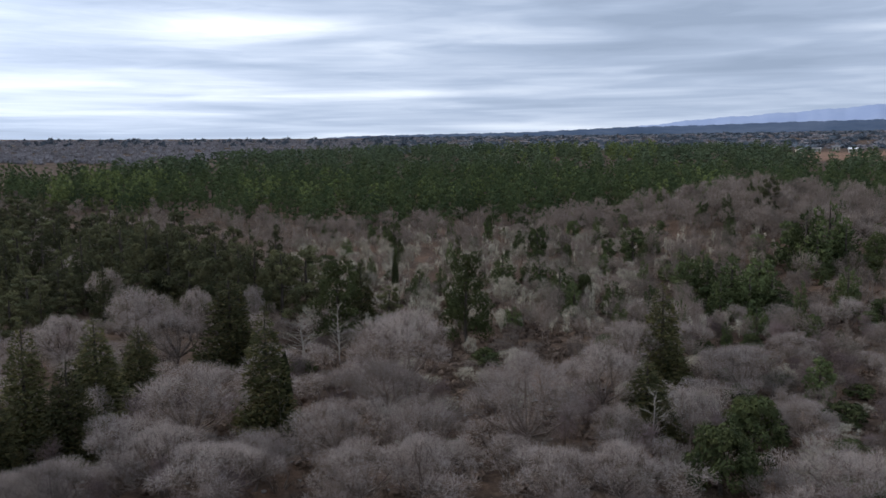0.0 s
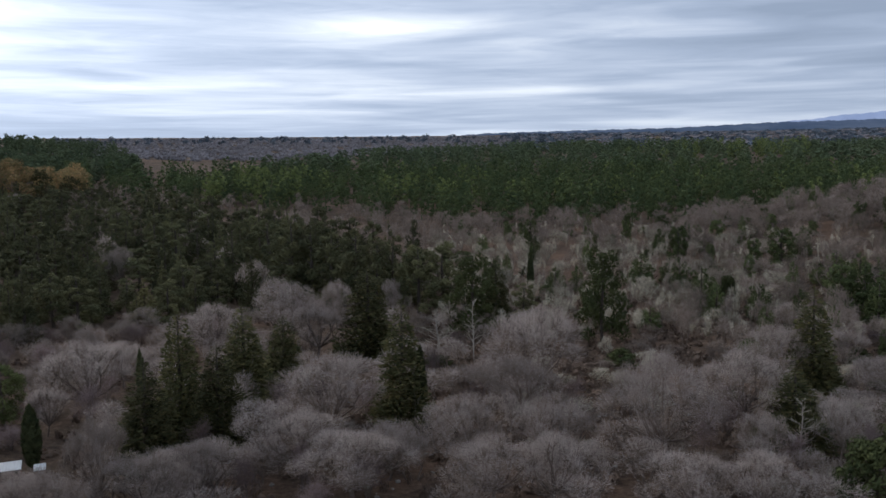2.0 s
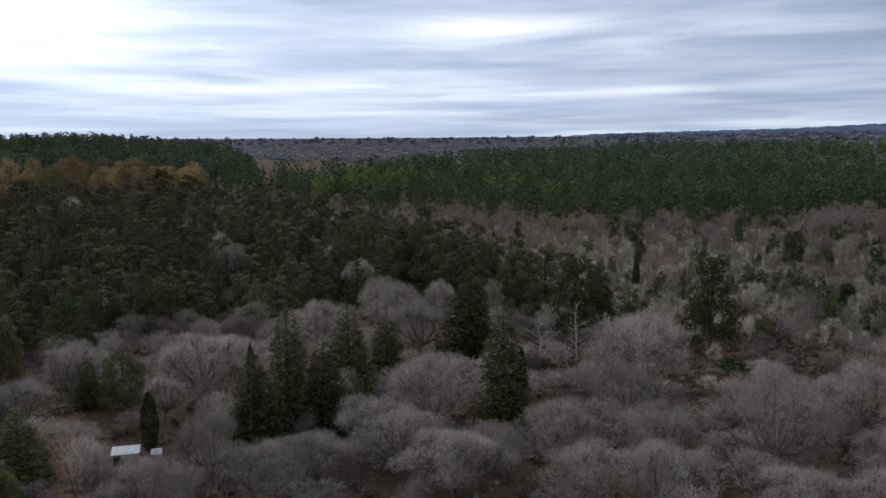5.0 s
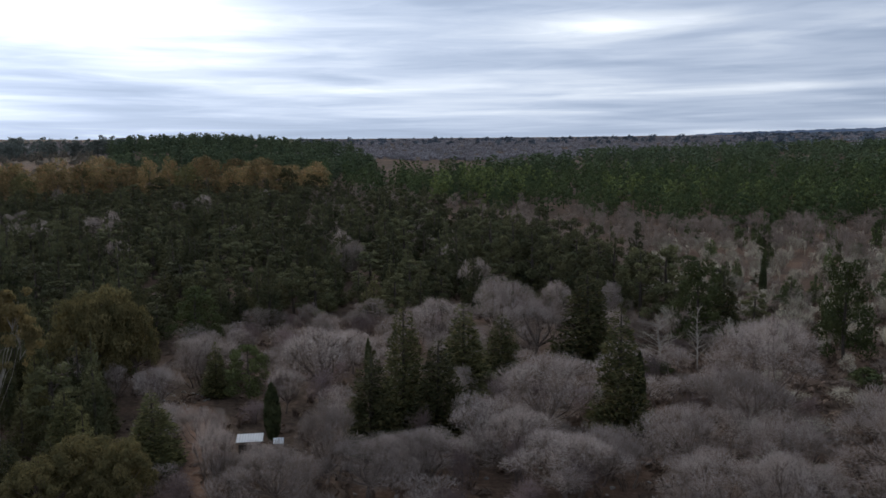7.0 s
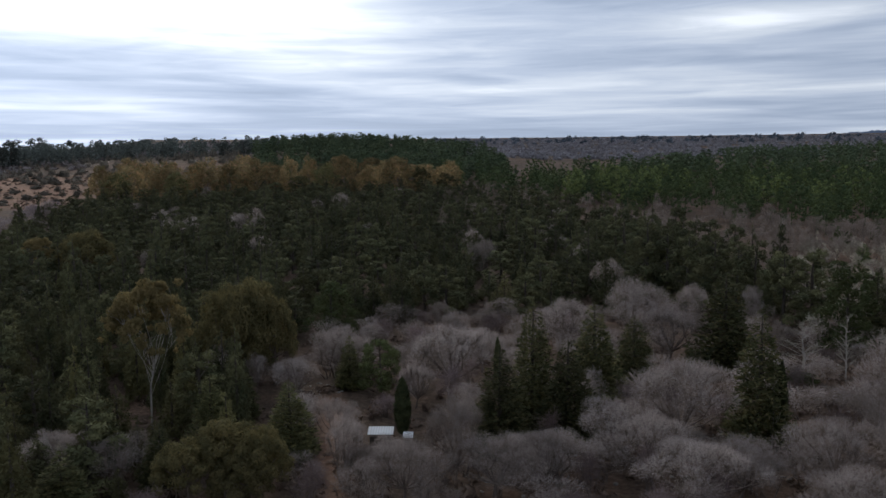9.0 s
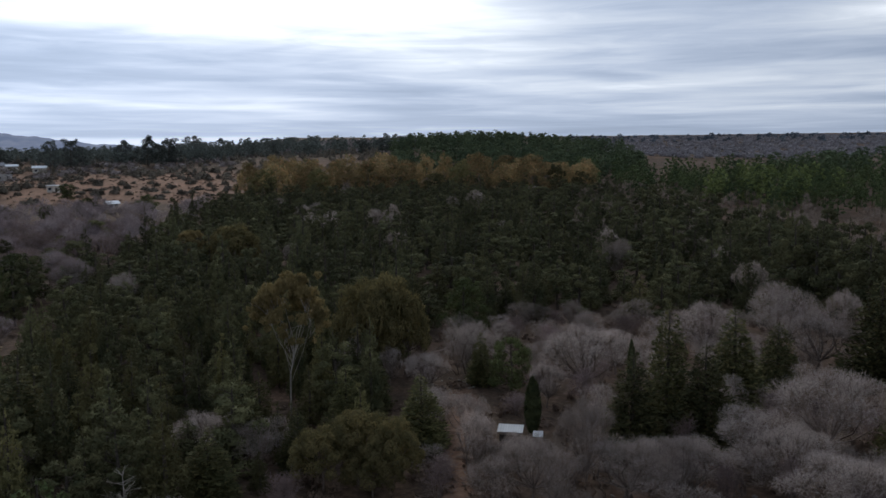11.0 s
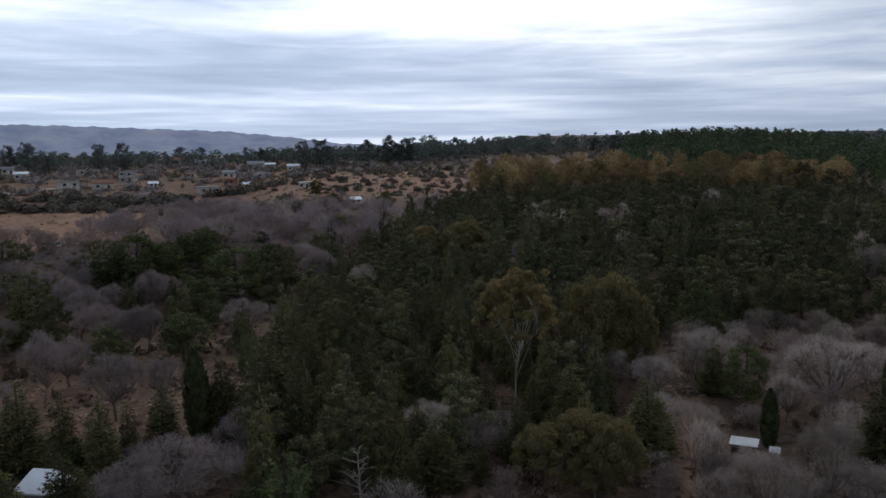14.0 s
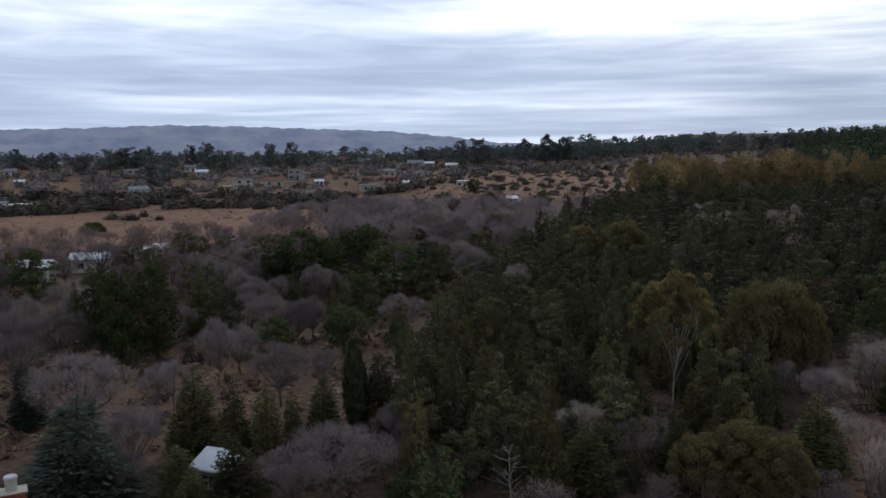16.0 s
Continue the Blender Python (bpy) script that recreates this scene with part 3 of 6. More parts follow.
def bare_shape(seed, h=7.0, w=8.0, kids=5, twigs=4300, twig=0.027, stems=1, lobes=22, long=0.54, rise=0.5, stout=1.0):
    """A leafless broad-crowned tree: stem, limbs, boughs, and domes of fine twigs at their ends."""
    rng = np.random.default_rng(seed)
    wood, start, rad = [], [], []
    a = np.arange(lobes) * 2.4 + rng.normal(0, 0.4, lobes)
    f = np.sqrt((np.arange(lobes) + 0.4) / lobes) * rng.uniform(0.8, 1.08, lobes)
    reach = w / 2 * 0.78 * f
    big = w * rng.uniform(0.11, 0.18, lobes)
    at = np.stack([np.cos(a) * reach, np.sin(a) * reach, h * (0.87 - 0.34 * f ** 2.4) - big * 0.4 + rng.normal(0, 0.06 * h, lobes)], 1)
    forks = []
    for s in range(stems):
        base = np.array([rng.normal(0, 0.3), rng.normal(0, 0.3), -0.3]) * (1 if stems > 1 else 0.2)
        fork = np.array([base[0] * 2 + rng.normal(0, 0.2), base[1] * 2 + rng.normal(0, 0.2), h * rng.uniform(0.20, 0.34)])
        wood.append(bent([base, (base + fork) / 2 + rng.normal(0, 0.06, 3), fork], [0.17 * stout, 0.14 * stout, 0.11 * stout], 5))
        forks.append(fork)
    root = np.array(forks)[np.arange(lobes) % stems]
    knee = root * 0.45 + at * 0.55 + rng.normal(0, 0.03 * w, (lobes, 3))
    r = np.full(lobes, 0.07 * stout)
    wood += [tubes(root, knee, r, r * 0.7, 4), tubes(knee, at, r * 0.7, r * 0.35, 4)]
    k = np.repeat(np.arange(lobes), kids)
    out = unit(rng.normal(size=(len(k), 3)) + (at[k] - np.array([0, 0, h * 0.45])) * (1.6 / w) + np.array([0, 0, 0.6]))
    wood.append(tubes(at[k] - out * 0.1, at[k] + out * (big[k] * 0.85)[:, None], np.full(len(k), 0.030 * stout), np.full(len(k), 0.012 * stout), 3))
    k = rng.choice(lobes, twigs, p=big ** 1.6 / (big ** 1.6).sum())
    d = unit(rng.normal(size=(twigs, 3)) + np.array([0, 0, rise]) + (at[k] - np.array([0, 0, h * 0.5])) * (1.3 / w))
    c = at[k] + d * (big[k] * 1.12 * rng.random(twigs) ** 0.5)[:, None]
    loose = rng.random(twigs) < 0.16
    c[loose] = c[loose] * rng.uniform(0.55, 0.95, (int(loose.sum()), 1)) + np.array([0, 0, 0.05 * h])
    c[:, 2] = np.maximum(c[:, 2], 0.08 * h)
    n_long = long * rng.uniform(0.5, 1.3, twigs) * np.where(rng.random(twigs) < 0.04, 1.8, 1.0)
    way = d * 0.8 + unit(c - root[k] * 0.8) * 0.35 + rng.normal(0, 0.70, (twigs, 3)) + np.array([0, 0, 0.2])
    return join(wood), sprays(c, way, n_long, twig * rng.uniform(0.7, 1.3, twigs), rng)


def gum_shape(seed, h=12.5, w=9.0, n=9500, size=0.32):
    """A eucalypt: a leaning pale stem that forks, wandering bare limbs, an umbrella of leaf clumps with trailing sprays below."""
    rng = np.random.default_rng(seed)
    fork = np.array([0.05 * h, 0.02 * h, 0.42 * h])
    stem = np.array([(0, 0, -0.4), (-0.10, 0.05, 0.14 * h), (0.01 * h, 0.0, 0.30 * h), fork])
    wood = [bent(stem, [0.13, 0.11, 0.09, 0.08], 6)]
    limbs = 13
    ends = []
    for i in range(limbs):
        a = i * 2.4 + rng.normal(0, 0.4)
        rr = w / 2 * rng.uniform(0.35, 0.88)
        end = np.array([math.cos(a) * rr, math.sin(a) * rr, h * (0.92 - 0.17 * (rr / (w / 2)) ** 2)])
        f = (1.0, 1.0, 0.9, 0.75, 1.0, 0.6, 0.95, 0.8, 1.0, 0.55, 0.7, 1.0, 0.85)[i]
        if f < 0.85:
            end[2] -= h * rng.uniform(0.10, 0.30)
        root = np.array([np.interp(f * 0.42 * h, stem[:, 2], stem[:, c]) for c in range(3)])
        knee = root * 0.66 + end * 0.34 + rng.normal(0, 0.30, 3) + np.array([0, 0, 0.04 * h])
        bend = root * 0.30 + end * 0.70 + rng.normal(0, 0.38, 3)
        thick = 0.050 if f == 1.0 else 0.028
        wood.append(bent([root, knee, bend, end], [thick, thick * 0.75, thick * 0.45, 0.010], 5))
        for s in range(4):
            side = bend + rng.normal(0, 0.60, 3) + (end - bend) * rng.uniform(0.2, 1.0) + np.array([0, 0, 0.4])
            wood.append(bent([bend, (bend + side) / 2 + rng.normal(0, 0.15, 3), side], [0.028, 0.018, 0.008], 4))
        ends.append(end)
    m, low_m = 52, 30
    a = rng.random(m) * 6.283
    q = np.sqrt(rng.random(m))
    tops = np.stack([np.cos(a) * q * w / 2 * 0.92, np.sin(a) * q * w / 2 * 0.92, h * (0.955 - 0.27 * q ** 2.4 - 0.06 * rng.random(m))], 1)
    low = np.array(ends)[rng.integers(0, limbs, low_m)] + rng.normal(0, 0.8, (low_m, 3)) - np.array([0, 0, 1.0])
    at = np.concatenate([tops, low])
    big = np.concatenate([0.080 * w * rng.uniform(0.7, 1.35, m), 0.055 * w * rng.uniform(0.6, 1.3, low_m)])
    return join(wood), clumped(rng, at, big, n, size, 0.62, 0.55, 0.55, -0.10)


def dead_shape(seed, h=6.0, w=2.2):
    """A standing dead tree: one pale stem with short broken branches."""
    rng = np.random.default_rng(seed)
    stem = [(0, 0, -0.3), (0.1, 0.05, h * 0.35), (0.02, 0.15, h * 0.7), (0.12, 0.1, h)]
    wood = [bent(stem, [0.085, 0.065, 0.04, 0.012], 5)]
    m = 34
    f = rng.uniform(0.12, 0.98, m)
    p = np.stack([0.08 * f, 0.1 * f, f * h], 1)
    a = rng.random(m) * 6.283
    l = w / 2 * (1.25 - 0.7 * f) * rng.uniform(0.6, 1.5, m)
    d = unit(np.stack([np.cos(a), np.sin(a), rng.uniform(0.3, 1.2, m)], 1))
    wood.append(tubes(p, p + d * l[:, None], 0.035 + 0 * f, 0.012 + 0 * f, 3))
    p2, d2, l2, r2 = branches(rng, p, d, l, 0.03 + 0 * f, 6, 0.5, 0.2)
    return join(wood), sprays(p2 + d2 * (l2 / 2)[:, None], d2, l2, np.full(len(l2), 0.035), rng)


def bush_shape(seed, h=1.6, w=2.4, n=160, size=0.4):
    rng = np.random.default_rng(seed)
    d = unit(rng.normal(size=(n, 3)))
    d[:, 2] = np.abs(d[:, 2])
    lump = 0.8 + 0.25 * np.sin(3 * np.arctan2(d[:, 1], d[:, 0]) + seed)
    c = d * (rng.random(n) ** 0.3 * lump)[:, None] * np.array([w / 2, w / 2, h * 0.9])
    s = size * rng.uniform(0.6, 1.4, n)
    return sprays(c, np.cross(d, rng.normal(size=(n, 3))) + d * 0.6, s, s * 0.65, rng, d)


KINDS = {}


def kind_of_tree(key, shapes, bark, leaf, h, w, wood="trunk", top="crown"):
    KINDS[key] = ([((wood, mesh_of(key + "_" + wood, *t, bark)), (top, mesh_of(key + "_" + top, *c, leaf))) for t, c in shapes], h, w)


def plant(key, name, x, y, h, w, rng, label, category, group=""):
    """One tree, an object of its own with its trunk and its crown as parts."""
    forms, h0, w0 = KINDS[key]
    form = forms[int(rng.integers(len(forms)))]
    root = new(name)
    root.empty_display_size = 0.3
    z = float(ground_z(x, y))
    lean = Matrix.Rotation(float(rng.normal(0, 0.02)), 4, "X") @ Matrix.Rotation(float(rng.random() * 6.283), 4, "Z")
    root.matrix_basis = Matrix.Translation((x, y, z)) @ lean @ Matrix.Diagonal((w / w0, w / w0, h / h0, 1))
    for part_name, me in form:
        ob = new(part_name, me)
        ob.parent = root
    return tagged(root, label, category, group, "")


def spread(shapes, spots, heights, widths, rng, h0, w0):
    """Many copies of a few shapes as one mesh: for woods too deep to count."""
    pieces = []
    which = rng.integers(0, len(shapes), len(spots))
    spin = rng.random(len(spots)) * 6.283
    zs = ground_z(spots[:, 0], spots[:, 1])
    for i in range(len(spots)):
        v, q = shapes[which[i]]
        c, s = math.cos(spin[i]), math.sin(spin[i])
        k, kz = widths[i] / w0, heights[i] / h0
        out = np.empty_like(v)
        out[:, 0] = (v[:, 0] * c - v[:, 1] * s) * k + spots[i, 0]
        out[:, 1] = (v[:, 0] * s + v[:, 1] * c) * k + spots[i, 1]
        out[:, 2] = v[:, 2] * kz + zs[i]
        pieces.append((out, q))
    return join(pieces)


def stuff(name, data, material, label, category):
    return tagged(new(name, mesh_of(name, *data, material)), label, category, "", "stuff")


def scatter(rng, count, az, r, keep=None, near=1.0):
    """Random spots in a sector of the valley; near > 1 crowds them towards the far side."""
    a = np.radians(rng.uniform(az[0], az[1], count))
    d = (r[0] ** near + rng.random(count) * (r[1] ** near - r[0] ** near)) ** (1 / near)
    p = np.stack([-np.sin(a) * d, np.cos(a) * d], 1)
    if keep is not None:
        p = p[keep(np.degrees(a), d)]
    return p


def thin(p, gap, taken=()):
    """Drops spots that crowd one another or what already stands there."""
    kept = [np.array(q) for q in taken]
    out = []
    for q in p:
        if kept:
            k = np.array(kept)
            if np.min((k[:, 0] - q[0]) ** 2 + (k[:, 1] - q[1]) ** 2) < gap * gap:
                continue
        kept.append(q)
        out.append(q)
    return np.array(out)


# ---------------------------------------------------------------- the land
def belt(v, a, b, soft):
    """1 between a and b, fading over soft on both sides."""
    return np.clip((v - a) / soft + 0.5, 0, 1) * np.clip((b - v) / soft + 0.5, 0, 1)


def dry_share(x, y):
    """How much of the ground is dry grass rather than litter."""
    r, az = np.hypot(x, y), np.degrees(np.arctan2(-x, y))
    g = 0.12 + 0 * r
    for share, a0, a1, sa, r0, r1, sr in (
            (0.75, 39.6, 42.0, 1.0, 55, 92, 8), (0.42, 76, 102, 6, 78, 122, 14), (0.45, 66, 76, 4, 100, 125, 12),
            (1.0, 76, 104, 5, 245, 365, 16), (0.95, 55.5, 70, 3, 375, 530, 30), (0.62, 64, 110, 6, 385, 620, 30),
            (0.22, -6, 12, 4, 128, 270, 20), (0.45, -30, -22, 4, 150, 215, 16), (0.10, 5, 32, 4, 850, 1500, 60),
            (0.85, -34, -22.5, 2, 610, 780, 20), (0.30, 45.5, 56, 2, 440, 600, 40)):
        g = np.maximum(g, share * belt(az, a0, a1, sa) * belt(r, r0, r1, sr))
    return g


def build_ground():
    rings = np.concatenate([np.arange(0, 60, 12), np.arange(60, 360, 4), np.geomspace(360, 4900, 70)])
    turns = np.concatenate([np.arange(-40, 110, 0.75), np.arange(110, 320, 5.0)])
    rr, aa = np.meshgrid(rings, np.radians(turns), indexing="ij")
    x, y = -np.sin(aa) * rr, np.cos(aa) * rr
    v = np.stack([x, y, ground_z(x, y)], 2).reshape(-1, 3)
    n, m = len(rings), len(turns)
    i, j = np.meshgrid(np.arange(n - 1), np.arange(m), indexing="ij")
    k = (j + 1) % m
    q = np.stack([i * m + j, (i + 1) * m + j, (i + 1) * m + k, i * m + k], 2).reshape(-1, 4)
    me = mesh_of("ground", v, q, ground_material())
    me.attributes.new("dry", "FLOAT", "POINT").data.foreach_set("value", dry_share(v[:, 0], v[:, 1]).astype(np.float32))
    me.polygons.foreach_set("use_smooth", np.ones(len(q), bool))
    return tagged(new("ground", me), "leaf-littered valley floor rising to dry grassy hills", "ground", "", "structure")


def build_range(name, far, az0, az1, crest, low, high, label):
    """A far range: a slope from the plain up to an uneven crest."""
    az = np.arange(az0, az1, 0.15)
    a = np.radians(az)
    top = crest(az)
    rows = []
    for f, d in ((-0.05, far - 500), (0.35, far - 330), (0.75, far - 120), (1.0, far), (0.6, far + 250)):
        wav = 1 + 0.035 * np.sin(az * 2.3 + d) + 0.02 * np.sin(az * 5.1 + d * 2)
        z = EYE + d * np.tan(np.radians(top)) * f * (wav if f < 1 else 1)
        rows.append(np.stack([-np.sin(a) * d, np.cos(a) * d, z], 1))
    v = np.concatenate(rows)
    m = len(az)
    i, j = np.meshgrid(np.arange(len(rows) - 1), np.arange(m - 1), indexing="ij")
    q = np.stack([i * m + j, i * m + j + 1, (i + 1) * m + j + 1, (i + 1) * m + j], 2).reshape(-1, 4)
    me = mesh_of(name, v, q, hazy_distance_material(name + "_slopes", low, high))
    me.polygons.foreach_set("use_smooth", np.ones(len(q), bool))
    return tagged(new(name, me), label, "mountains", "", "structure")


build_ground()


def west_crest(az):
    return np.interp(az, (58, 62, 64.5, 66, 69, 72, 77, 81, 86, 91, 96, 110), (0.3, 0.62, 0.80, 1.02, 1.35, 1.62, 1.80, 1.95, 2.05, 1.85, 1.75, 1.7)) + 0.03 * np.sin(az * 3.1) + 0.02 * np.sin(az * 8.3)


def east_crest(az):
    return np.interp(az, (-60, -34, -27, -22, -17, -13, -9, -4, 2), (3.4, 3.1, 2.72, 2.40, 2.12, 1.72, 1.50, 1.30, 0.9)) + 0.03 * np.sin(az * 2.3) + 0.015 * np.sin(az * 9.0)


def near_east_crest(az):
    return np.interp(az, (-60, -27, -22, -17, -12, -6, 0, 6, 12), (1.9, 1.85, 1.82, 1.72, 1.68, 1.45, 1.38, 1.28, 0.9)) + 0.02 * np.sin(az * 5.3) + 0.02 * np.sin(az * 17.0)


# these blues are the haze of distance, painted in
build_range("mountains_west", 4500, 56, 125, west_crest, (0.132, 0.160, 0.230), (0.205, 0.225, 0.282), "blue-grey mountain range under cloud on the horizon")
build_range("mountains_east", 4500, -70, 4, east_crest, (0.175, 0.220, 0.335), (0.20, 0.245, 0.355), "pale blue mountain range with haze painted into its colour")
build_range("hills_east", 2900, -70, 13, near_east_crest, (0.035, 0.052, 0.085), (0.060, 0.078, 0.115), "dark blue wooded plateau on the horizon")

# ---------------------------------------------------------------- where the trees stand: x, y, height, width
FIRS = (
    (-34.4, 82.1, 10.5, 4.9),
    (-31.4, 68.7, 9.7, 4.7),
    (-33.4, 91.1, 7.8, 4.3),
    (-26.2, 102.2, 12.2, 6.4),
    (-16.6, 77.2, 12.2, 4.6),
    (-12.5, 126.9, 9.9, 4.3),
    (-8.5, 131.2, 6.2, 4.4),
    (24.0, 91.4, 11.9, 4.8),
    (18.4, 74.8, 7.3, 5.1),
    (80.0, 207.6, 11.8, 6.0),
    (-35.4, 63.3, 9.4, 4.3),
    (-35.9, 70.4, 12.3, 4.2),
    (-59.5, 72.1, 6.1, 2.7),
    (-49.7, 52.1, 7.2, 3.8),
    (-62.0, 57.5, 7.1, 3.6),
    (-58.4, 51.0, 6.7, 3.2),
    (-54.4, 33.8, 5.4, 4.1),
    (-62.1, 42.0, 6.8, 3.9),
    (-53.8, 41.6, 5.4, 2.9),
    (-73.7, 6.6, 8.2, 4.4),
    (-68.9, 9.3, 8.3, 2.7),
    (-67.0, 11.5, 8.2, 3.1),
    (-68.6, 13.9, 6.7, 2.2),
)
FIRS_B = (
    (-70.0, 16.7, 7.1, 3.5),
    (-73.9, 23.3, 8.0, 3.3),
    (-70.6, 26.6, 9.4, 4.7),
    (-128.4, 12.7, 9.4, 4.5),
    (-63.4, 4.3, 5.1, 3.4),
    (-61.8, 9.1, 4.7, 2.7),
    (-30.4, 136.1, 13.4, 7.0),
    (-25.4, 131.6, 12.5, 7.2),
    (-21.7, 133.7, 12.7, 7.8),
    (-44.9, 136.8, 15.3, 8.2),
    (-40.4, 134.0, 14.3, 7.5),
    (-35.6, 131.3, 15.2, 7.8),
    (-31.5, 129.2, 13.7, 6.7),
    (-48.9, 139.1, 16.1, 7.9),
    (-59.3, 4.9, 4.7, 3.0),
    (-60.0, 7.8, 6.5, 3.6),
)
CYPRESSES = (
    (-14.9, 77.6, 7.8, 1.0),
    (-26.2, 164.4, 8.3, 1.3),
    (-9.0, 157.2, 6.9, 1.1),
    (107.6, 296.6, 12.8, 2.9),
    (-45.5, 62.8, 5.4, 1.3),
    (-45.3, 80.7, 5.9, 0.8),
    (-74.5, 21.3, 9.1, 2.0),
    (-317.6, 79.8, 3.4, 1.5),
)
PINES = (
    (-14.8, 117.6, 12.0, 7.2),
    (3.1, 115.0, 13.3, 7.0),
    (79.1, 153.3, 9.3, 7.0),
    (-55.3, 72.3, 6.3, 5.0),
    (-75.8, 88.4, 9.1, 7.5),
    (-116.0, -0.9, 11.7, 7.2),
    (-112.0, 2.0, 12.9, 7.0),
    (-112.9, 5.8, 13.1, 7.0),
    (-107.6, 29.1, 6.4, 7.4),
    (-105.2, 19.6, 6.1, 6.1),
    (-126.8, 36.7, 8.0, 8.1),
    (-159.6, 35.4, 11.9, 11.5),
    (-157.7, 39.1, 10.7, 9.2),
    (-161.9, 45.0, 11.2, 9.5),
    (-160.2, 48.8, 12.0, 9.7),
    (-155.1, 30.3, 9.9, 11.9),
    (-149.2, 50.4, 9.6, 11.9),
    (-152.7, 58.6, 9.3, 12.3),
    (-170.1, -12.3, 9.3, 9.6),
    (-361.7, 161.3, 7.6, 8.5),
    (-280.8, 153.5, 8.0, 8.1),
    (-283.8, 119.8, 6.2, 7.0),
    (-299.1, 111.0, 4.9, 8.5),
    (-286.9, 134.8, 7.6, 8.5),
)
ROUND_EVERGREENS = (
    (21.0, 62.1, 5.6, 6.0),
    (27.0, 71.6, 5.0, 5.9),
    (-67.8, 9.6, 4.1, 2.9),
    (-287.5, -2.7, 3.9, 8.1),
    (42.7, 158.3, 3.6, 5.1),
    (24.6, 145.9, 5.1, 3.6),
    (32.8, 105.0, 2.5, 3.2),
    (62.1, 161.5, 3.5, 4.0),
    (20.2, 104.6, 3.5, 3.6),
    (39.9, 107.8, 2.5, 3.1),
)
YOUNG_PINES = (
    (40.5, 179.5, 8.4, 6.2),
    (46.8, 189.3, 6.6, 4.6),
    (35.0, 179.1, 6.6, 3.9),
    (20.6, 184.9, 9.5, 5.0),
    (27.1, 182.5, 5.5, 2.5),
    (19.7, 142.1, 7.2, 5.8),
    (27.0, 133.3, 5.9, 4.6),
    (11.5, 162.6, 6.6, 6.6),
    (37.6, 110.8, 3.6, 2.0),
    (50.4, 113.3, 3.9, 2.9),
    (52.4, 110.2, 2.5, 1.8),
    (38.5, 84.7, 5.2, 3.5),
    (-0.5, 157.0, 5.3, 3.2),
    (-10.3, 194.2, 6.5, 3.3),
    (-97.3, 33.8, 6.3, 3.0),
    (38.7, 133.0, 9.0, 6.2),
    (42.2, 134.0, 9.0, 6.9),
    (45.5, 132.4, 9.8, 7.5),
    (46.9, 128.2, 8.3, 6.7),
    (50.6, 133.7, 8.5, 5.9),
    (50.3, 128.0, 7.6, 5.2),
    (50.6, 125.7, 4.9, 5.0),
    (42.2, 127.2, 7.1, 5.6),
    (67.8, 164.6, 9.2, 6.5),
)
YOUNG_PINES_B = (
    (68.8, 159.8, 12.0, 8.8),
    (74.1, 161.8, 13.7, 9.2),
    (76.0, 158.8, 9.6, 7.2),
    (69.3, 155.8, 9.0, 8.0),
)
BARE_TREES = (
    (-22.1, 71.7, 8.2, 9.9),
    (-45.4, 98.5, 7.4, 8.1),
    (-38.9, 106.6, 9.5, 9.2),
    (-33.2, 102.3, 7.3, 9.5),
    (-35.4, 119.9, 7.3, 5.1),
    (-28.0, 123.4, 7.1, 3.4),
    (-4.2, 85.9, 10.2, 10.6),
    (-5.8, 78.8, 6.5, 8.2),
    (6.9, 70.2, 9.1, 9.8),
    (14.7, 78.1, 7.9, 8.2),
    (20.6, 91.7, 7.5, 7.7),
    (-2.2, 65.0, 7.0, 6.4),
    (-9.2, 67.4, 6.1, 6.7),
    (-6.1, 58.7, 5.5, 7.2),
    (-1.6, 59.5, 5.9, 6.8),
    (7.7, 57.5, 5.4, 7.5),
    (12.6, 58.2, 5.5, 5.5),
    (14.7, 69.5, 5.0, 4.5),
    (-21.0, 62.0, 5.8, 6.5),
    (-25.4, 65.2, 5.7, 7.4),
    (-16.9, 59.6, 5.1, 8.8),
    (-14.9, 63.8, 4.5, 5.6),
    (-27.5, 58.3, 4.4, 7.8),
    (-30.1, 57.0, 4.1, 6.0),
)
BARE_TREES_B = (
    (21.4, 71.9, 5.5, 4.7),
    (31.5, 88.0, 5.7, 9.0),
    (31.2, 71.5, 4.5, 6.0),
    (29.0, 58.7, 4.1, 8.8),
    (30.0, 102.7, 5.2, 6.6),
    (41.5, 99.2, 4.4, 6.6),
    (-48.9, 76.2, 7.6, 9.3),
    (-63.7, 75.1, 6.0, 6.7),
    (-34.6, 54.6, 7.0, 4.8),
    (-48.4, 56.6, 4.4, 4.4),
    (-35.3, 49.1, 5.2, 6.1),
    (-42.1, 50.2, 5.7, 3.2),
    (-30.2, 53.6, 4.9, 7.9),
    (-27.7, 57.1, 5.0, 5.0),
    (-68.6, 61.3, 6.1, 3.5),
    (-66.7, 64.8, 4.7, 3.2),
    (-61.0, 37.4, 4.6, 6.0),
    (-56.9, 40.8, 4.1, 6.4),
    (-81.5, -2.5, 8.3, 11.2),
    (-114.9, -5.6, 6.9, 12.5),
    (-97.3, 11.3, 7.5, 5.7),
    (-86.4, 16.5, 6.7, 7.6),
    (-87.9, 21.4, 5.3, 5.3),
    (-103.0, 14.7, 5.5, 6.7),
)
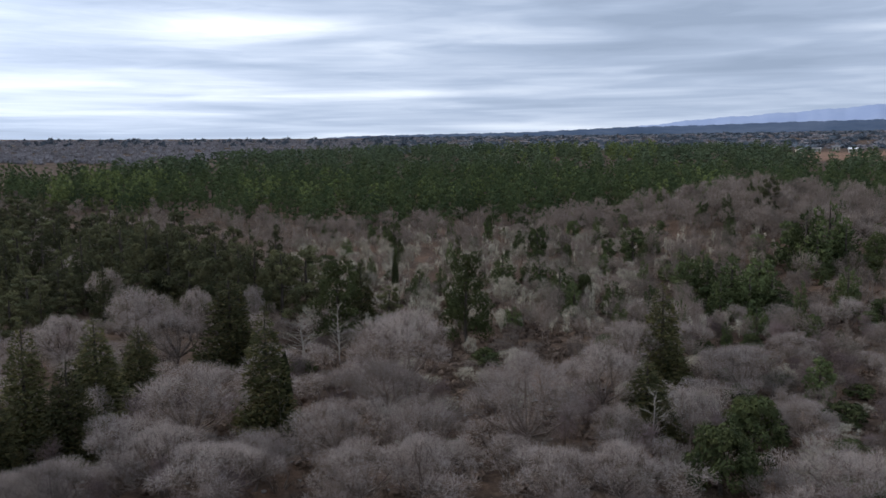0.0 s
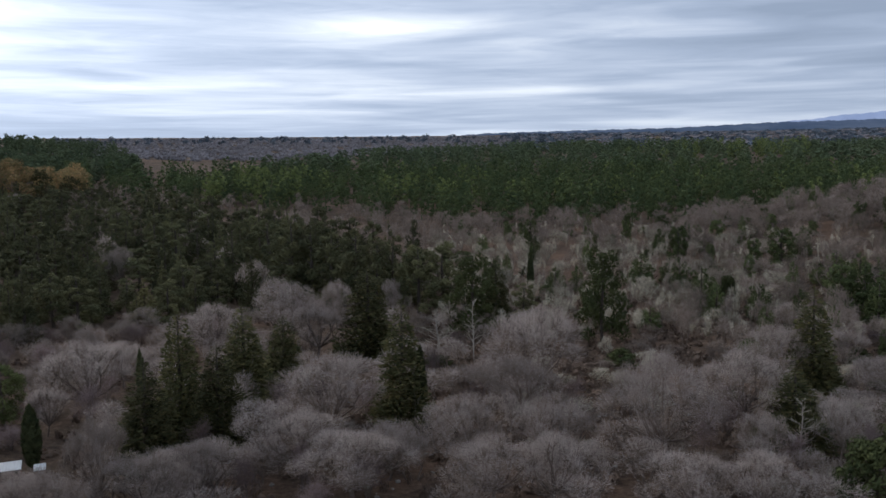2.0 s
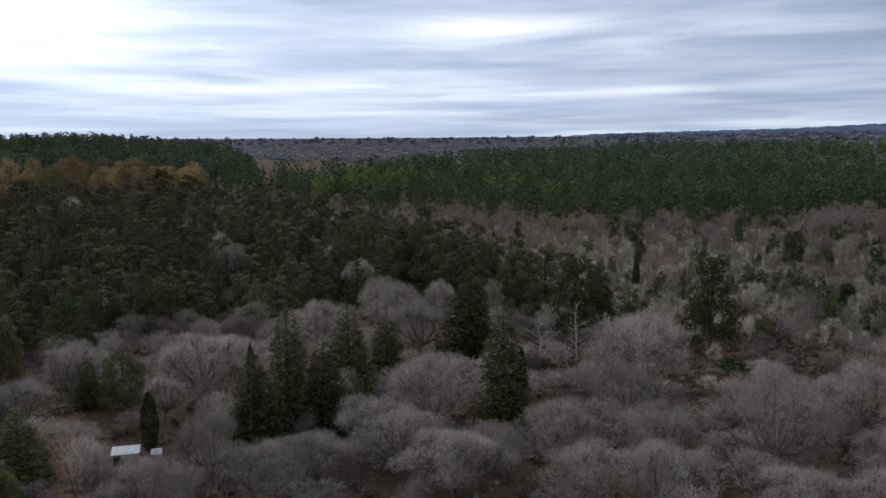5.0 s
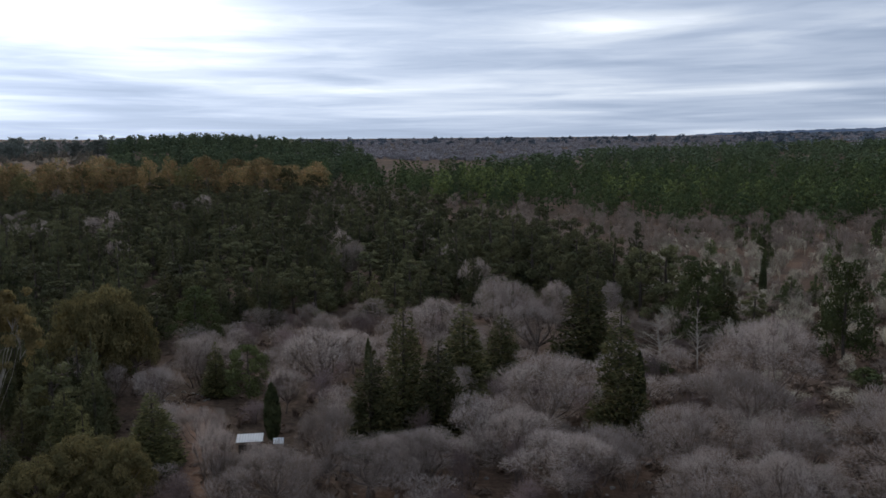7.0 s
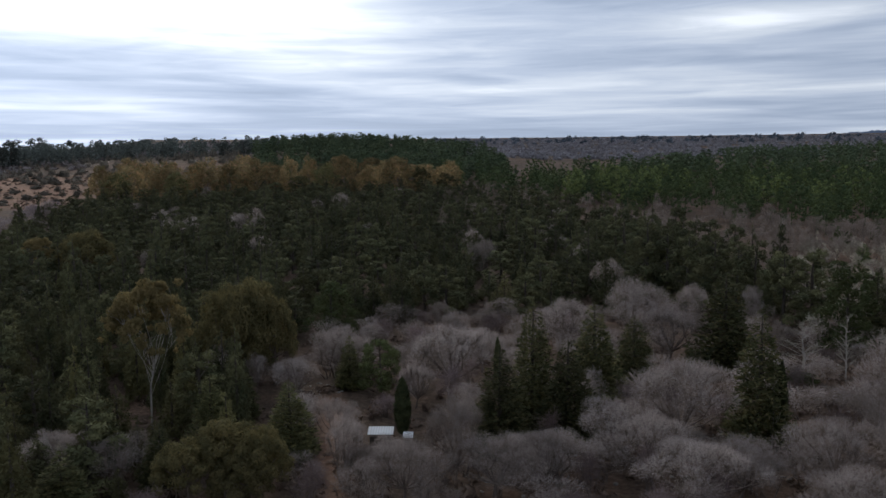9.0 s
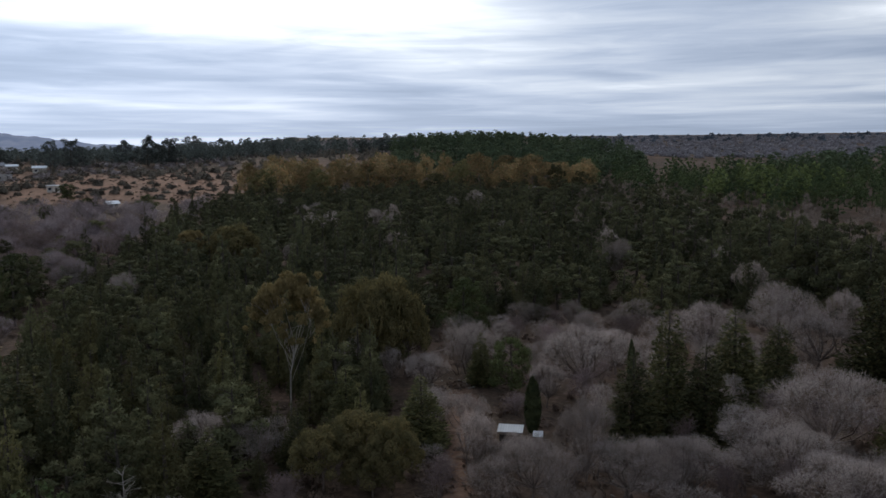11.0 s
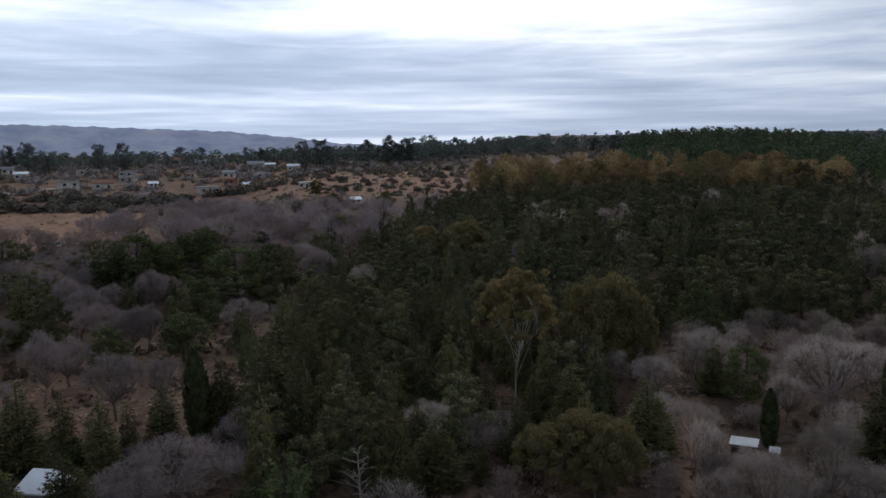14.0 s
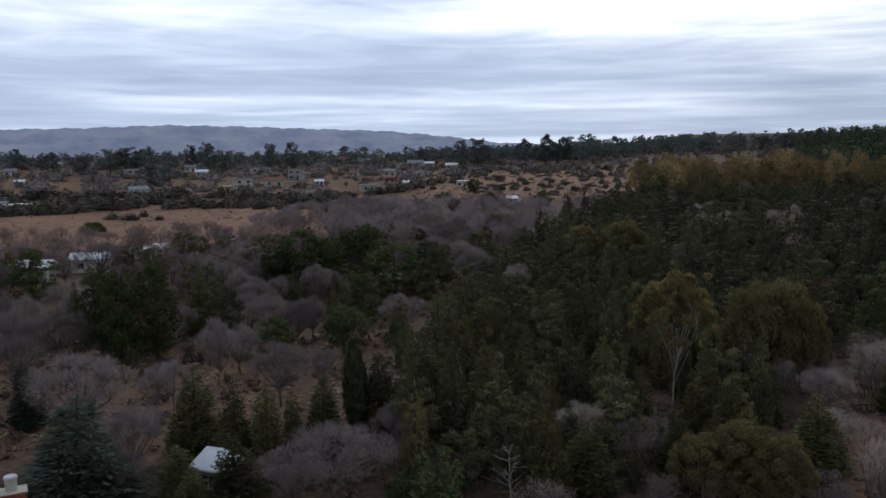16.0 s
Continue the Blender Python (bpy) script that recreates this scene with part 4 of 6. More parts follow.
BARE_TREES_C = (
    (-89.3, 6.0, 5.2, 4.9),
    (-86.9, 3.9, 5.4, 3.6),
    (-114.6, 26.1, 6.4, 6.8),
    (-60.0, 15.5, 5.7, 11.0),
    (-66.2, 22.6, 5.1, 6.4),
    (-59.9, 11.6, 4.5, 7.0),
    (-70.0, 1.2, 6.4, 6.4),
    (-144.0, 34.0, 6.9, 7.0),
    (-143.3, 64.0, 8.4, 8.5),
    (-185.0, 0.4, 8.1, 14.9),
    (-98.1, -9.3, 7.2, 7.4),
    (-65.5, 0.3, 4.3, 5.6),
    (-39.9, 53.2, 3.4, 4.2),
    (-41.1, 51.0, 3.1, 3.3),
    (-287.6, 138.0, 5.3, 8.5),
    (-278.5, 144.0, 5.4, 9.2),
    (-285.7, 153.8, 5.7, 9.5),
)
DEAD_TREES = (
    (-13.1, 104.2, 7.6, 2.6),
    (-17.6, 103.5, 6.2, 5.0),
    (-15.3, 76.5, 6.4, 1.1),
    (18.2, 71.7, 5.5, 2.3),
    (27.5, 61.7, 4.8, 2.6),
    (-55.0, 27.5, 4.1, 2.6),
)
PALE_GUMS = (
    (-66.3, 50.7, 15.0, 8.0),
    (-158.9, 96.7, 10.5, 7.5),
)
GOLD_GUMS = (
    (-70.5, 65.1, 12.2, 9.1),
    (-70.2, 68.3, 12.6, 8.7),
    (-68.3, 69.6, 10.5, 6.0),
    (-49.4, 40.7, 5.3, 5.9),
    (-48.4, 43.4, 6.3, 6.9),
    (-45.5, 44.3, 6.0, 5.4),
    (-45.8, 42.5, 4.3, 5.4),
    (-151.0, 101.6, 11.6, 14.0),
)
CEDARS = (
    (-65.9, -2.8, 8.9, 8.4),
    (-89.2, -7.7, 6.6, 3.4),
)
GOLD_LARCHES = (
    (-184.2, -17.0, 8.8, 4.6),
)
BRIGHT_PINES = (
    (-56.6, 19.9, 2.9, 4.3),
    (-54.5, 21.3, 5.6, 4.6),
)
SKYLINE_GUMS = (
    (-596.6, -47.9, 13.4, 10.4),
    (-559.3, -28.3, 12.4, 14.9),
    (-541.4, -8.0, 11.5, 21.7),
    (-549.5, 6.0, 15.5, 16.5),
    (-548.3, 15.6, 16.9, 18.3),
    (-556.0, 24.0, 14.8, 14.8),
    (-534.2, 28.7, 17.3, 10.0),
    (-476.2, 34.5, 12.0, 15.9),
    (-436.4, 23.6, 12.3, 17.5),
    (-553.4, 54.0, 16.8, 9.6),
    (-550.4, 63.3, 18.3, 13.3),
    (-535.6, 72.3, 11.4, 14.4),
    (-562.9, 104.5, 17.7, 10.7),
    (-554.9, 116.7, 18.4, 12.9),
    (-492.9, 105.2, 13.1, 13.4),
    (-757.2, 208.9, 12.3, 20.9),
    (-753.7, 226.6, 11.8, 21.0),
    (-567.2, 201.6, 12.7, 8.8),
    (-555.4, 207.8, 11.7, 11.9),
    (-511.6, 219.0, 20.1, 13.4),
    (-518.1, 234.1, 20.5, 16.7),
    (-524.4, 245.4, 15.2, 15.4),
    (-558.7, 291.2, 16.5, 16.8),
    (-512.9, 282.5, 20.6, 15.6),
)
SKYLINE_GUMS_B = (
    (-504.1, 292.8, 19.0, 23.3),
    (-570.0, 351.1, 19.5, 22.3),
    (-761.7, 503.4, 17.6, 30.4),
    (-756.9, 528.2, 17.7, 30.8),
    (-694.7, 511.1, 16.5, 28.8),
    (-674.4, 525.6, 16.7, 28.5),
    (-648.6, 531.4, 17.8, 25.7),
    (-544.8, 471.5, 13.4, 26.4),
    (-463.4, 425.4, 10.8, 18.9),
    (-449.5, 432.1, 12.1, 22.9),
    (-439.0, 441.4, 12.0, 16.6),
)
HILL_BUSHES = (
    (-387.2, 118.9, 4.3, 7.0),
    (-388.7, 124.1, 4.8, 7.1),
    (-390.0, 129.7, 5.4, 7.7),
    (-390.8, 135.2, 6.0, 7.7),
    (-396.2, 142.4, 6.1, 7.9),
    (-402.9, 150.3, 6.0, 8.0),
    (-412.2, 159.4, 5.8, 8.3),
    (-420.0, 168.3, 5.4, 7.9),
    (-441.3, 204.7, 1.9, 3.2),
    (-353.4, 54.0, 3.7, 9.6),
    (-343.9, 59.7, 4.1, 9.3),
    (-338.4, 67.3, 4.1, 8.3),
    (-334.3, 74.3, 3.1, 6.9),
    (-332.0, 3.8, 2.6, 8.0),
    (-327.9, 9.9, 3.2, 7.5),
    (-324.4, 19.4, 2.4, 4.3),
    (-334.7, 14.7, 2.9, 4.5),
    (-304.2, 148.5, 1.8, 2.7),
    (-301.8, 154.3, 2.0, 3.2),
    (-295.1, 147.7, 1.5, 4.0),
)

rng = np.random.default_rng(11)
kind_of_tree("fir", [fir_shape(s, n=8200, size=0.36, power=0.62) for s in (1, 2, 3)] + [fir_shape(9, n=7600, size=0.36, power=0.62, ragged=0.32)], M_BARK, M_FIR, 10.0, 4.6)
kind_of_tree("forest_fir", [cone_shape(s, power=1.0, ragged=0.26) for s in (21, 22, 23)] + [cone_shape(28, power=0.7, ragged=0.32)], M_BARK, M_FOREST, 10.0, 4.4)
kind_of_tree("olive_fir", [cone_shape(s, power=0.9, ragged=0.30) for s in (24, 25, 29)], M_BARK, M_OLIVE, 10.0, 4.4)
kind_of_tree("slope_fir", [cone_shape(s, n=1700, size=0.42, m=34, ragged=0.3) for s in (61, 62, 63)], M_BARK, M_SLOPEWOOD, 10.0, 4.4)
kind_of_tree("slope_pine", [pine_shape(s, h=10, w=5.4, n=1700, m=18, size=0.44) for s in (64, 65, 66, 67)], M_BARK, M_SLOPEWOOD, 10.0, 5.4)
kind_of_tree("cypress", [cypress_shape(s, n=2600) for s in (4, 5)], M_BARK, M_CYPRESS, 8.0, 1.4)
kind_of_tree("pine", [pine_shape(s, n=5200) for s in (6, 7, 8)], M_BARK, M_PINE, 11.0, 7.0)
kind_of_tree("forest_pine", [pine_shape(s, h=10, w=5.6, n=2900, m=24, size=0.36) for s in (31, 32, 33, 37)], M_BARK, M_FOREST, 10.0, 5.6)
kind_of_tree("young_pine", [cone_shape(s, h=6.0, w=4.0, n=1900, power=0.50, m=46, ragged=0.30, size=0.36, low=0.05) for s in (10, 11)] + [pine_shape(15, h=6.0, w=4.0, n=1900, m=30, low=0.06, size=0.36)], M_BARK, M_YOUNG, 6.0, 4.0)
kind_of_tree("bare", [broad_bare(s) for s in (12, 13, 14)] + [broad_bare(s, stems=3, lobes=16) for s in (16, 17)], M_GREYBARK, M_TWIG, 7.0, 8.0)
# the bare tree again, backlight put into its darker twig colour
kind_of_tree("backlit_bare", [broad_bare(s) for s in (34, 35)] + [broad_bare(36, stems=3, lobes=16)], M_GREYBARK, M_TWIG_FAR, 7.0, 8.0)
kind_of_tree("valley_bare", [broad_bare(s, twigs=1250, twig=0.050, lobes=8, long=0.75) for s in (120, 121, 122, 123)], M_GREYBARK, M_TWIG_RED, 7.0, 8.0)
kind_of_tree("oak", [dome_shape(s, n=6500, size=0.27) for s in (18, 19)], M_BARK, M_BROAD, 5.0, 6.0)
kind_of_tree("low_oak", [dome_shape(s, n=1300, size=0.55) for s in (20, 26)], M_BARK, M_BROAD, 5.0, 6.0)
kind_of_tree("cedar", [fir_shape(27, n=7000, power=0.6, ragged=0.35, size=0.38)], M_BARK, M_CEDAR, 10.0, 4.6)
kind_of_tree("pale_gum", [gum_shape(41), gum_shape(40)], M_PALEBARK, M_UMBRELLA, 12.5, 9.0)
kind_of_tree("gold_gum", [dome_shape(s, 11.0, 13.0, 11500, 0.36, 0.34, 46, 0.115) for s in (42, 43)], M_GREYBARK, M_GUM, 11.0, 13.0)
kind_of_tree("far_gum", [dome_shape(s, 14.0, 13.0, 2600, 0.62, 0.12, 30, 0.14) for s in (44, 45, 46)], M_GREYBARK, M_GOLD, 14.0, 13.0)
kind_of_tree("far_olive", [dome_shape(s, 14.0, 13.0, 2600, 0.62, 0.12, 30, 0.14) for s in (54, 55)], M_GREYBARK, M_OLIVE, 14.0, 13.0)
kind_of_tree("larch", [cone_shape(56, h=8.0, w=4.5, n=1500, power=0.6, m=34, size=0.40, low=0.25)], M_BARK, M_GUM, 8.0, 4.5)
kind_of_tree("dead", [dead_shape(s) for s in (51, 52)], M_PALEBARK, M_TWIG_PALE, 6.0, 2.2)

for spots in (FIRS, FIRS_B):
    for x, y, h, w in spots:
        if y > 128:
            plant("forest_pine", "pine_tree", x, y, h * 0.95, w * 1.05, rng, "dark shaggy pine at the foot of the wood", "pine", "pines of the valley")
            continue
        plant("fir", "fir_tree", x, y, h, w * (1.28 if x < -1.2 * y else 1.36), rng, "dark olive-green pyramidal conifer with drooping boughs among bare trees", "conifer", "conifers of the valley floor")
for x, y, h, w in CYPRESSES:
    plant("cypress", "cypress_tree", x, y, h, w * 1.15, rng, "slim dark green columnar cypress", "cypress", "columnar cypresses")
for spots in (PINES,):
    for x, y, h, w in spots:
        plant("pine", "pine_tree", x, y, h, w, rng, "dark green pine with an uneven tufted crown", "pine", "pines of the valley")
for x, y, h, w in YOUNG_PINES + YOUNG_PINES_B:
    plant("young_pine", "young_pine_tree", x, y, h, w, rng, "young bright green pine among pale scrub", "pine", "young pines in the scrub")
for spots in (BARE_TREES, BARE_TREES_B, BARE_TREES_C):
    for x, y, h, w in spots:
        # towards the sun the trees get the darkened, backlit twigs
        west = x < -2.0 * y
        plant("backlit_bare" if west else "bare", "bare_tree", x, y, h * 1.04, w * (1.0 if west else 1.16), rng, "leafless mauve-grey tree in the western hollow, darkened as if backlit" if west else "leafless grey broad-crowned tree with fine twigs", "bare tree", "leafless trees of the valley")
for x, y, h, w in ROUND_EVERGREENS:
    plant("oak", "evergreen_shrub", x, y, h, w, rng, "dense rounded dark green evergreen shrub", "shrub", "round evergreens")
for x, y, h, w in PALE_GUMS:
    plant("pale_gum", "eucalyptus_tree", x, y, h, w, rng, "tall eucalyptus with pale bare limbs and olive-gold crown", "eucalyptus", "eucalypts")
for x, y, h, w in GOLD_GUMS:
    plant("gold_gum", "eucalyptus_tree", x, y, h, w, rng, "broad olive-gold eucalyptus with a billowing crown", "eucalyptus", "eucalypts")
for x, y, h, w in DEAD_TREES:
    plant("dead", "dead_tree", x, y, h, w, rng, "standing dead tree with pale broken branches", "dead tree", "dead trees")

for x, y, h, w in CEDARS:
    plant("cedar", "cedar_tree", x, y, h, w * 1.1, rng, "blue-green cedar with layered boughs beside the clearing", "cedar", "cedars")
for x, y, h, w in GOLD_LARCHES:
    plant("larch", "golden_tree", x, y, h, w, rng, "slender golden-leaved tree behind the yard", "tree", "golden trees")
for x, y, h, w in BRIGHT_PINES:
    plant("young_pine", "bright_pine_tree", x, y, h, w, rng, "bright green bushy pine at the foot of the wood", "pine", "bright pines")

TAKEN = [(q[0], q[1]) for group in (FIRS, FIRS_B, CYPRESSES, PINES, CEDARS, BRIGHT_PINES, YOUNG_PINES, YOUNG_PINES_B, ROUND_EVERGREENS, PALE_GUMS, GOLD_GUMS) for q in group]


# ---------------------------------------------------------------- the dark conifer wood
def in_wood(az, r):
    left = np.interp(r, (62, 80, 100, 160, 230, 350, 400), (71, 71, 69, 66, 61, 56.5, 56))
    near = np.interp(az, (8, 11, 16, 26, 30, 36, 44, 46, 48, 60), (150, 138, 136, 132, 130, 128, 122, 100, 64, 62))
    far = np.interp(az, (9, 12, 16, 20, 24, 28, 31, 40), (158, 176, 200, 238, 276, 300, 345, 350))
    return (az > 9.5) & (az < left) & (r > near) & (r < far)


close = thin(scatter(rng, 2600, (44, 72), (62, 135), in_wood), 3.4, TAKEN)
middle = thin(scatter(rng, 900, (9, 44), (62, 150), in_wood), 4.3, TAKEN)
beyond = thin(scatter(rng, 5200, (9, 67), (135, 350), lambda a, r: in_wood(a, r) & ((a > 44) | (r > 150)), near=1.7), 5.0, TAKEN)


def before_gum(x, y):
    """The gap in the wood through which the pale eucalypt's limbs are seen."""
    r, az = math.hypot(x, y), math.degrees(math.atan2(-x, y))
    return 48.0 < az < 55.5 and 60 < r < 78


for x, y in np.concatenate([close, middle]):
    chance = rng.random()
    slim = 1.0 if x > -0.96 * y else 0.82
    if before_gum(x, y):
        if chance < 0.9:
            plant("olive_fir", "olive_fir_tree", x, y, rng.uniform(3.2, 5.4), rng.uniform(2.0, 3.0), rng, "short olive-green conifer before the pale eucalyptus", "conifer", "conifers of the dense wood")
        continue
    if chance < 0.44:
        plant("forest_fir", "wood_fir_tree", x, y, rng.uniform(4.8, 11.5), rng.uniform(3.8, 5.8) * slim, rng, "dark conifer in the dense mixed wood", "conifer", "conifers of the dense wood")
    elif chance < 0.72 if slim < 1 else chance < 0.56:
        plant("olive_fir", "olive_fir_tree", x, y, rng.uniform(4.5, 10.5), rng.uniform(3.6, 5.4) * slim, rng, "olive-green conifer in the dense mixed wood", "conifer", "conifers of the dense wood")
    else:
        plant("forest_pine", "wood_pine_tree", x, y, rng.uniform(5.5, 9.5), rng.uniform(4.8, 7.4) * slim, rng, "dark shaggy pine in the dense mixed wood", "pine", "pines of the dense wood")
for x, y in beyond:
    r = math.hypot(x, y)
    lower = float(np.interp(r, (250, 330), (1.0, 0.75))) if x < -0.55 * y else 1.12
    if rng.random() < 0.5:
        plant("slope_fir", "slope_fir_tree", x, y, rng.uniform(6, 14.0) * lower, rng.uniform(3.8, 6.6), rng, "dark conifer high in the wood on the slope", "conifer", "conifers of the upper wood")
    else:
        plant("slope_pine", "slope_pine_tree", x, y, rng.uniform(5.0, 11.5) * lower, rng.uniform(4.8, 9.4), rng, "dark round-headed pine in the wood on the slope", "pine", "pines of the upper wood")
for x, y in scatter(rng, 90, (16, 66), (100, 330), in_wood, near=1.6)[:24]:
    plant("bare", "bare_tree", x, y, rng.uniform(6.5, 9), rng.uniform(5, 8), rng, "leafless grey tree standing among the dark conifers", "bare tree", "leafless trees in the wood")

# young pines and dark bushes dotted over the open slope
for x, y in thin(scatter(rng, 190, (-28, 9), (118, 262), None), 6.0, TAKEN)[:84]:
    plant("young_pine", "young_pine_tree", x, y, rng.uniform(3.2, 7.5), rng.uniform(2.6, 4.8), rng, "young bright green pine among pale scrub", "pine", "young pines in the scrub")
for x, y in thin(scatter(rng, 90, (-28, 10), (85, 250), None), 8.0, TAKEN)[:44]:
    plant("low_oak", "evergreen_shrub", x, y, rng.uniform(1.2, 2.6), rng.uniform(2.2, 4.5), rng, "low dark evergreen bush on the open slope", "shrub", "dark bushes on the slope")

kind_of_tree("lichen_tree", [broad_bare(s, h=4.5, w=4.5, lobes=7, twigs=520, twig=0.060, stems=2, long=0.85, stout=0.7) for s in (131, 132, 133)], M_GREYBARK, M_TWIG_PALE, 4.5, 4.5)
kind_of_tree("slope_bare", [broad_bare(s, h=6.0, w=5.5, lobes=7, twigs=640, twig=0.060, stems=2, long=0.85, stout=0.7) for s in (134, 135, 136)], M_GREYBARK, M_TWIG_BROWN, 6.0, 5.5)
for x, y in thin(scatter(rng, 420, (-13, 10), (124, 226), None), 4.6, TAKEN)[:190]:
    plant("lichen_tree", "lichened_tree", x, y, rng.uniform(2.2, 5.2), rng.uniform(2.6, 5.6), rng, "small leafless tree pale with lichen on the open slope", "bare tree", "lichened trees of the slope")
for x, y in thin(scatter(rng, 480, (-30, -6), (108, 262), None), 5.2, TAKEN)[:190]:
    plant("slope_bare", "slope_bare_tree", x, y, rng.uniform(3.0, 7.0), rng.uniform(3.6, 7.0), rng, "leafless grey-brown tree on the open slope", "bare tree", "leafless trees of the slope")

for x, y in thin(scatter(rng, 300, (-29, 4), (66, 126), None), 3.6, TAKEN)[:150]:
    if rng.random() < 0.6:
        plant("lichen_tree", "lichened_tree", x, y, rng.uniform(1.2, 3.0), rng.uniform(2.0, 4.4), rng, "low leafless shrub pale with lichen", "shrub", "lichened shrubs of the valley floor")
    else:
        plant("slope_bare", "slope_bare_tree", x, y, rng.uniform(1.4, 3.2), rng.uniform(2.4, 4.6), rng, "low grey-brown leafless shrub", "shrub", "leafless shrubs of the valley floor")

for x, y in thin(scatter(rng, 70, (-29, -13), (62, 100), None), 5.5, TAKEN)[:22]:
    plant("low_oak", "evergreen_shrub", x, y, rng.uniform(1.2, 2.4), rng.uniform(2.4, 5.0), rng, "low dark evergreen bush among pale stones", "shrub", "dark bushes on the valley floor")

YARDS = ((90.7, 202, 1.5, 55), (94.0, 194, 1.7, 60), (82.2, 238, 0.5, 14), (86.5, 225, 0.5, 14), (87.8, 218, 0.5, 14), (71.5, 162, 1.1, 40))


def off_yards(az, r):
    """The open yards before the roofs in the leafless wood."""
    keep = np.ones(np.shape(az), bool)
    for a, far, half, deep in YARDS:
        keep &= ~((np.abs(az - a) < half) & (r > far - deep) & (r < far + 6))
    return keep


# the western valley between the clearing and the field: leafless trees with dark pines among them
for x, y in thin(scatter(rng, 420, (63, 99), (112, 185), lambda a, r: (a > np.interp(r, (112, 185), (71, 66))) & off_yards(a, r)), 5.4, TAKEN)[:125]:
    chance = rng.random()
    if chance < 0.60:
        plant("backlit_bare", "bare_tree", x, y, rng.uniform(5, 7.5), rng.uniform(6, 9.5), rng, "leafless mauve-grey tree in the western hollow, darkened as if backlit", "bare tree", "leafless trees of the valley")
    elif chance < 0.88:
        plant("forest_pine", "pine_tree", x, y, rng.uniform(6, 10), rng.uniform(4.5, 7), rng, "dark green pine with an uneven tufted crown", "pine", "pines of the valley")
    else:
        plant("forest_fir", "fir_tree", x, y, rng.uniform(6, 10), rng.uniform(3, 4.6), rng, "dark conifer among the leafless trees", "conifer", "conifers of the valley floor")

# leafless saplings and thickets that fill the valley floor
kind_of_tree("thicket", [broad_bare(s, h=4.0, w=5.0, lobes=7, twigs=1700, twig=0.024, stems=3, long=0.5, stout=0.6) for s in (111, 112, 113)], M_GREYBARK, M_TWIG, 4.0, 5.0)
kind_of_tree("red_thicket", [sapling_shape(s, h=4.0, w=5.0, twigs=1100, twig=0.034, stems=7, long=0.7) for s in (114, 115)], M_GREYBARK, M_TWIG_RED, 4.0, 5.0)


def on_floor(az, r):
    path = ((az > 39.7) & (az < 41.9) & (r < 92)) | ((az > 35.6) & (az < 38.6) & (r < 73))
    bare_floor = (az > -13) & (az < 3) & (r > 88)
    return ~in_wood(az, r) & ~path & ~bare_floor & (r < np.interp(az, (-30, 8, 12, 36, 46, 60, 70, 100), (140, 140, 150, 135, 90, 70, 72, 80)))


for x, y in thin(scatter(rng, 900, (-30, 72), (57, 140), on_floor), 3.5, TAKEN)[:290]:
    if rng.random() < 0.62:
        plant("thicket", "bare_thicket", x, y, rng.uniform(2.4, 4.6), rng.uniform(3.8, 6.6), rng, "low grey leafless thicket on the valley floor", "thicket", "leafless thickets")
    else:
        plant("red_thicket", "bare_thicket", x, y, rng.uniform(2.0, 4.2), rng.uniform(3.2, 6.0), rng, "low reddish-brown leafless thicket on the valley floor", "thicket", "leafless thickets")

for x, y in thin(scatter(rng, 160, (30, 46), (76, 126), on_floor), 6.5, TAKEN)[:26]:
    plant("bare", "slender_bare_tree", x, y, rng.uniform(3.4, 5.6), rng.uniform(4.2, 6.8), rng, "slender leafless grey tree between path and wood", "bare tree", "leafless trees beside the path")

# gold eucalypts along the top of the wood
spots = thin(scatter(rng, 420, (32.5, 55), (335, 400), None), 10.0)
for x, y in spots[:64]:
    if rng.random() < np.interp(math.hypot(x, y), (335, 360, 385), (0.40, 0.72, 0.92)):
        plant("far_gum", "gold_eucalyptus_tree", x, y, rng.uniform(11, 19), rng.uniform(10, 19), rng, "gold and rust coloured eucalyptus on the crest of the wood", "eucalyptus", "gold eucalypts on the crest")
    else:
        plant("far_olive", "olive_eucalyptus_tree", x, y, rng.uniform(9, 15), rng.uniform(9, 15), rng, "dark olive eucalyptus on the crest of the wood", "eucalyptus", "olive eucalypts on the crest")

# ---------------------------------------------------------------- the pine plantation and ridges beyond
PLANT_A = [join(shell_pine(s)) for s in (71, 72, 73, 74, 75)]
PLANT_B = [join(shell_pine(s, n=160, size=1.3, low=0.12)) for s in (76, 77, 78, 79)]


def in_plantation(az, r):
    start = np.interp(az, (-30, -14, -10, -3, 2, 8, 14, 20, 26, 34), (330, 320, 290, 272, 268, 275, 300, 320, 350, 400))
    end = np.interp(az, (-34, 4, 8, 12, 16, 22, 27, 34), (820, 820, 800, 720, 600, 500, 445, 440))
    return ~((az < -22.3) & (r > 590)) & (r > start + 12 * np.sin(az * 2.1) + 8 * np.sin(az * 5.7)) & (r < end)


def pine_heights(p, low, high):
    """Stands of different age: the height changes from stand to stand and from tree to tree."""
    stand = 0.5 + 0.5 * np.sin(p[:, 0] * 0.021 + 0.8) * np.sin(p[:, 1] * 0.017 + 2.0)
    return low + (high - low) * (0.55 * stand + 0.45 * rng.random(len(p)))


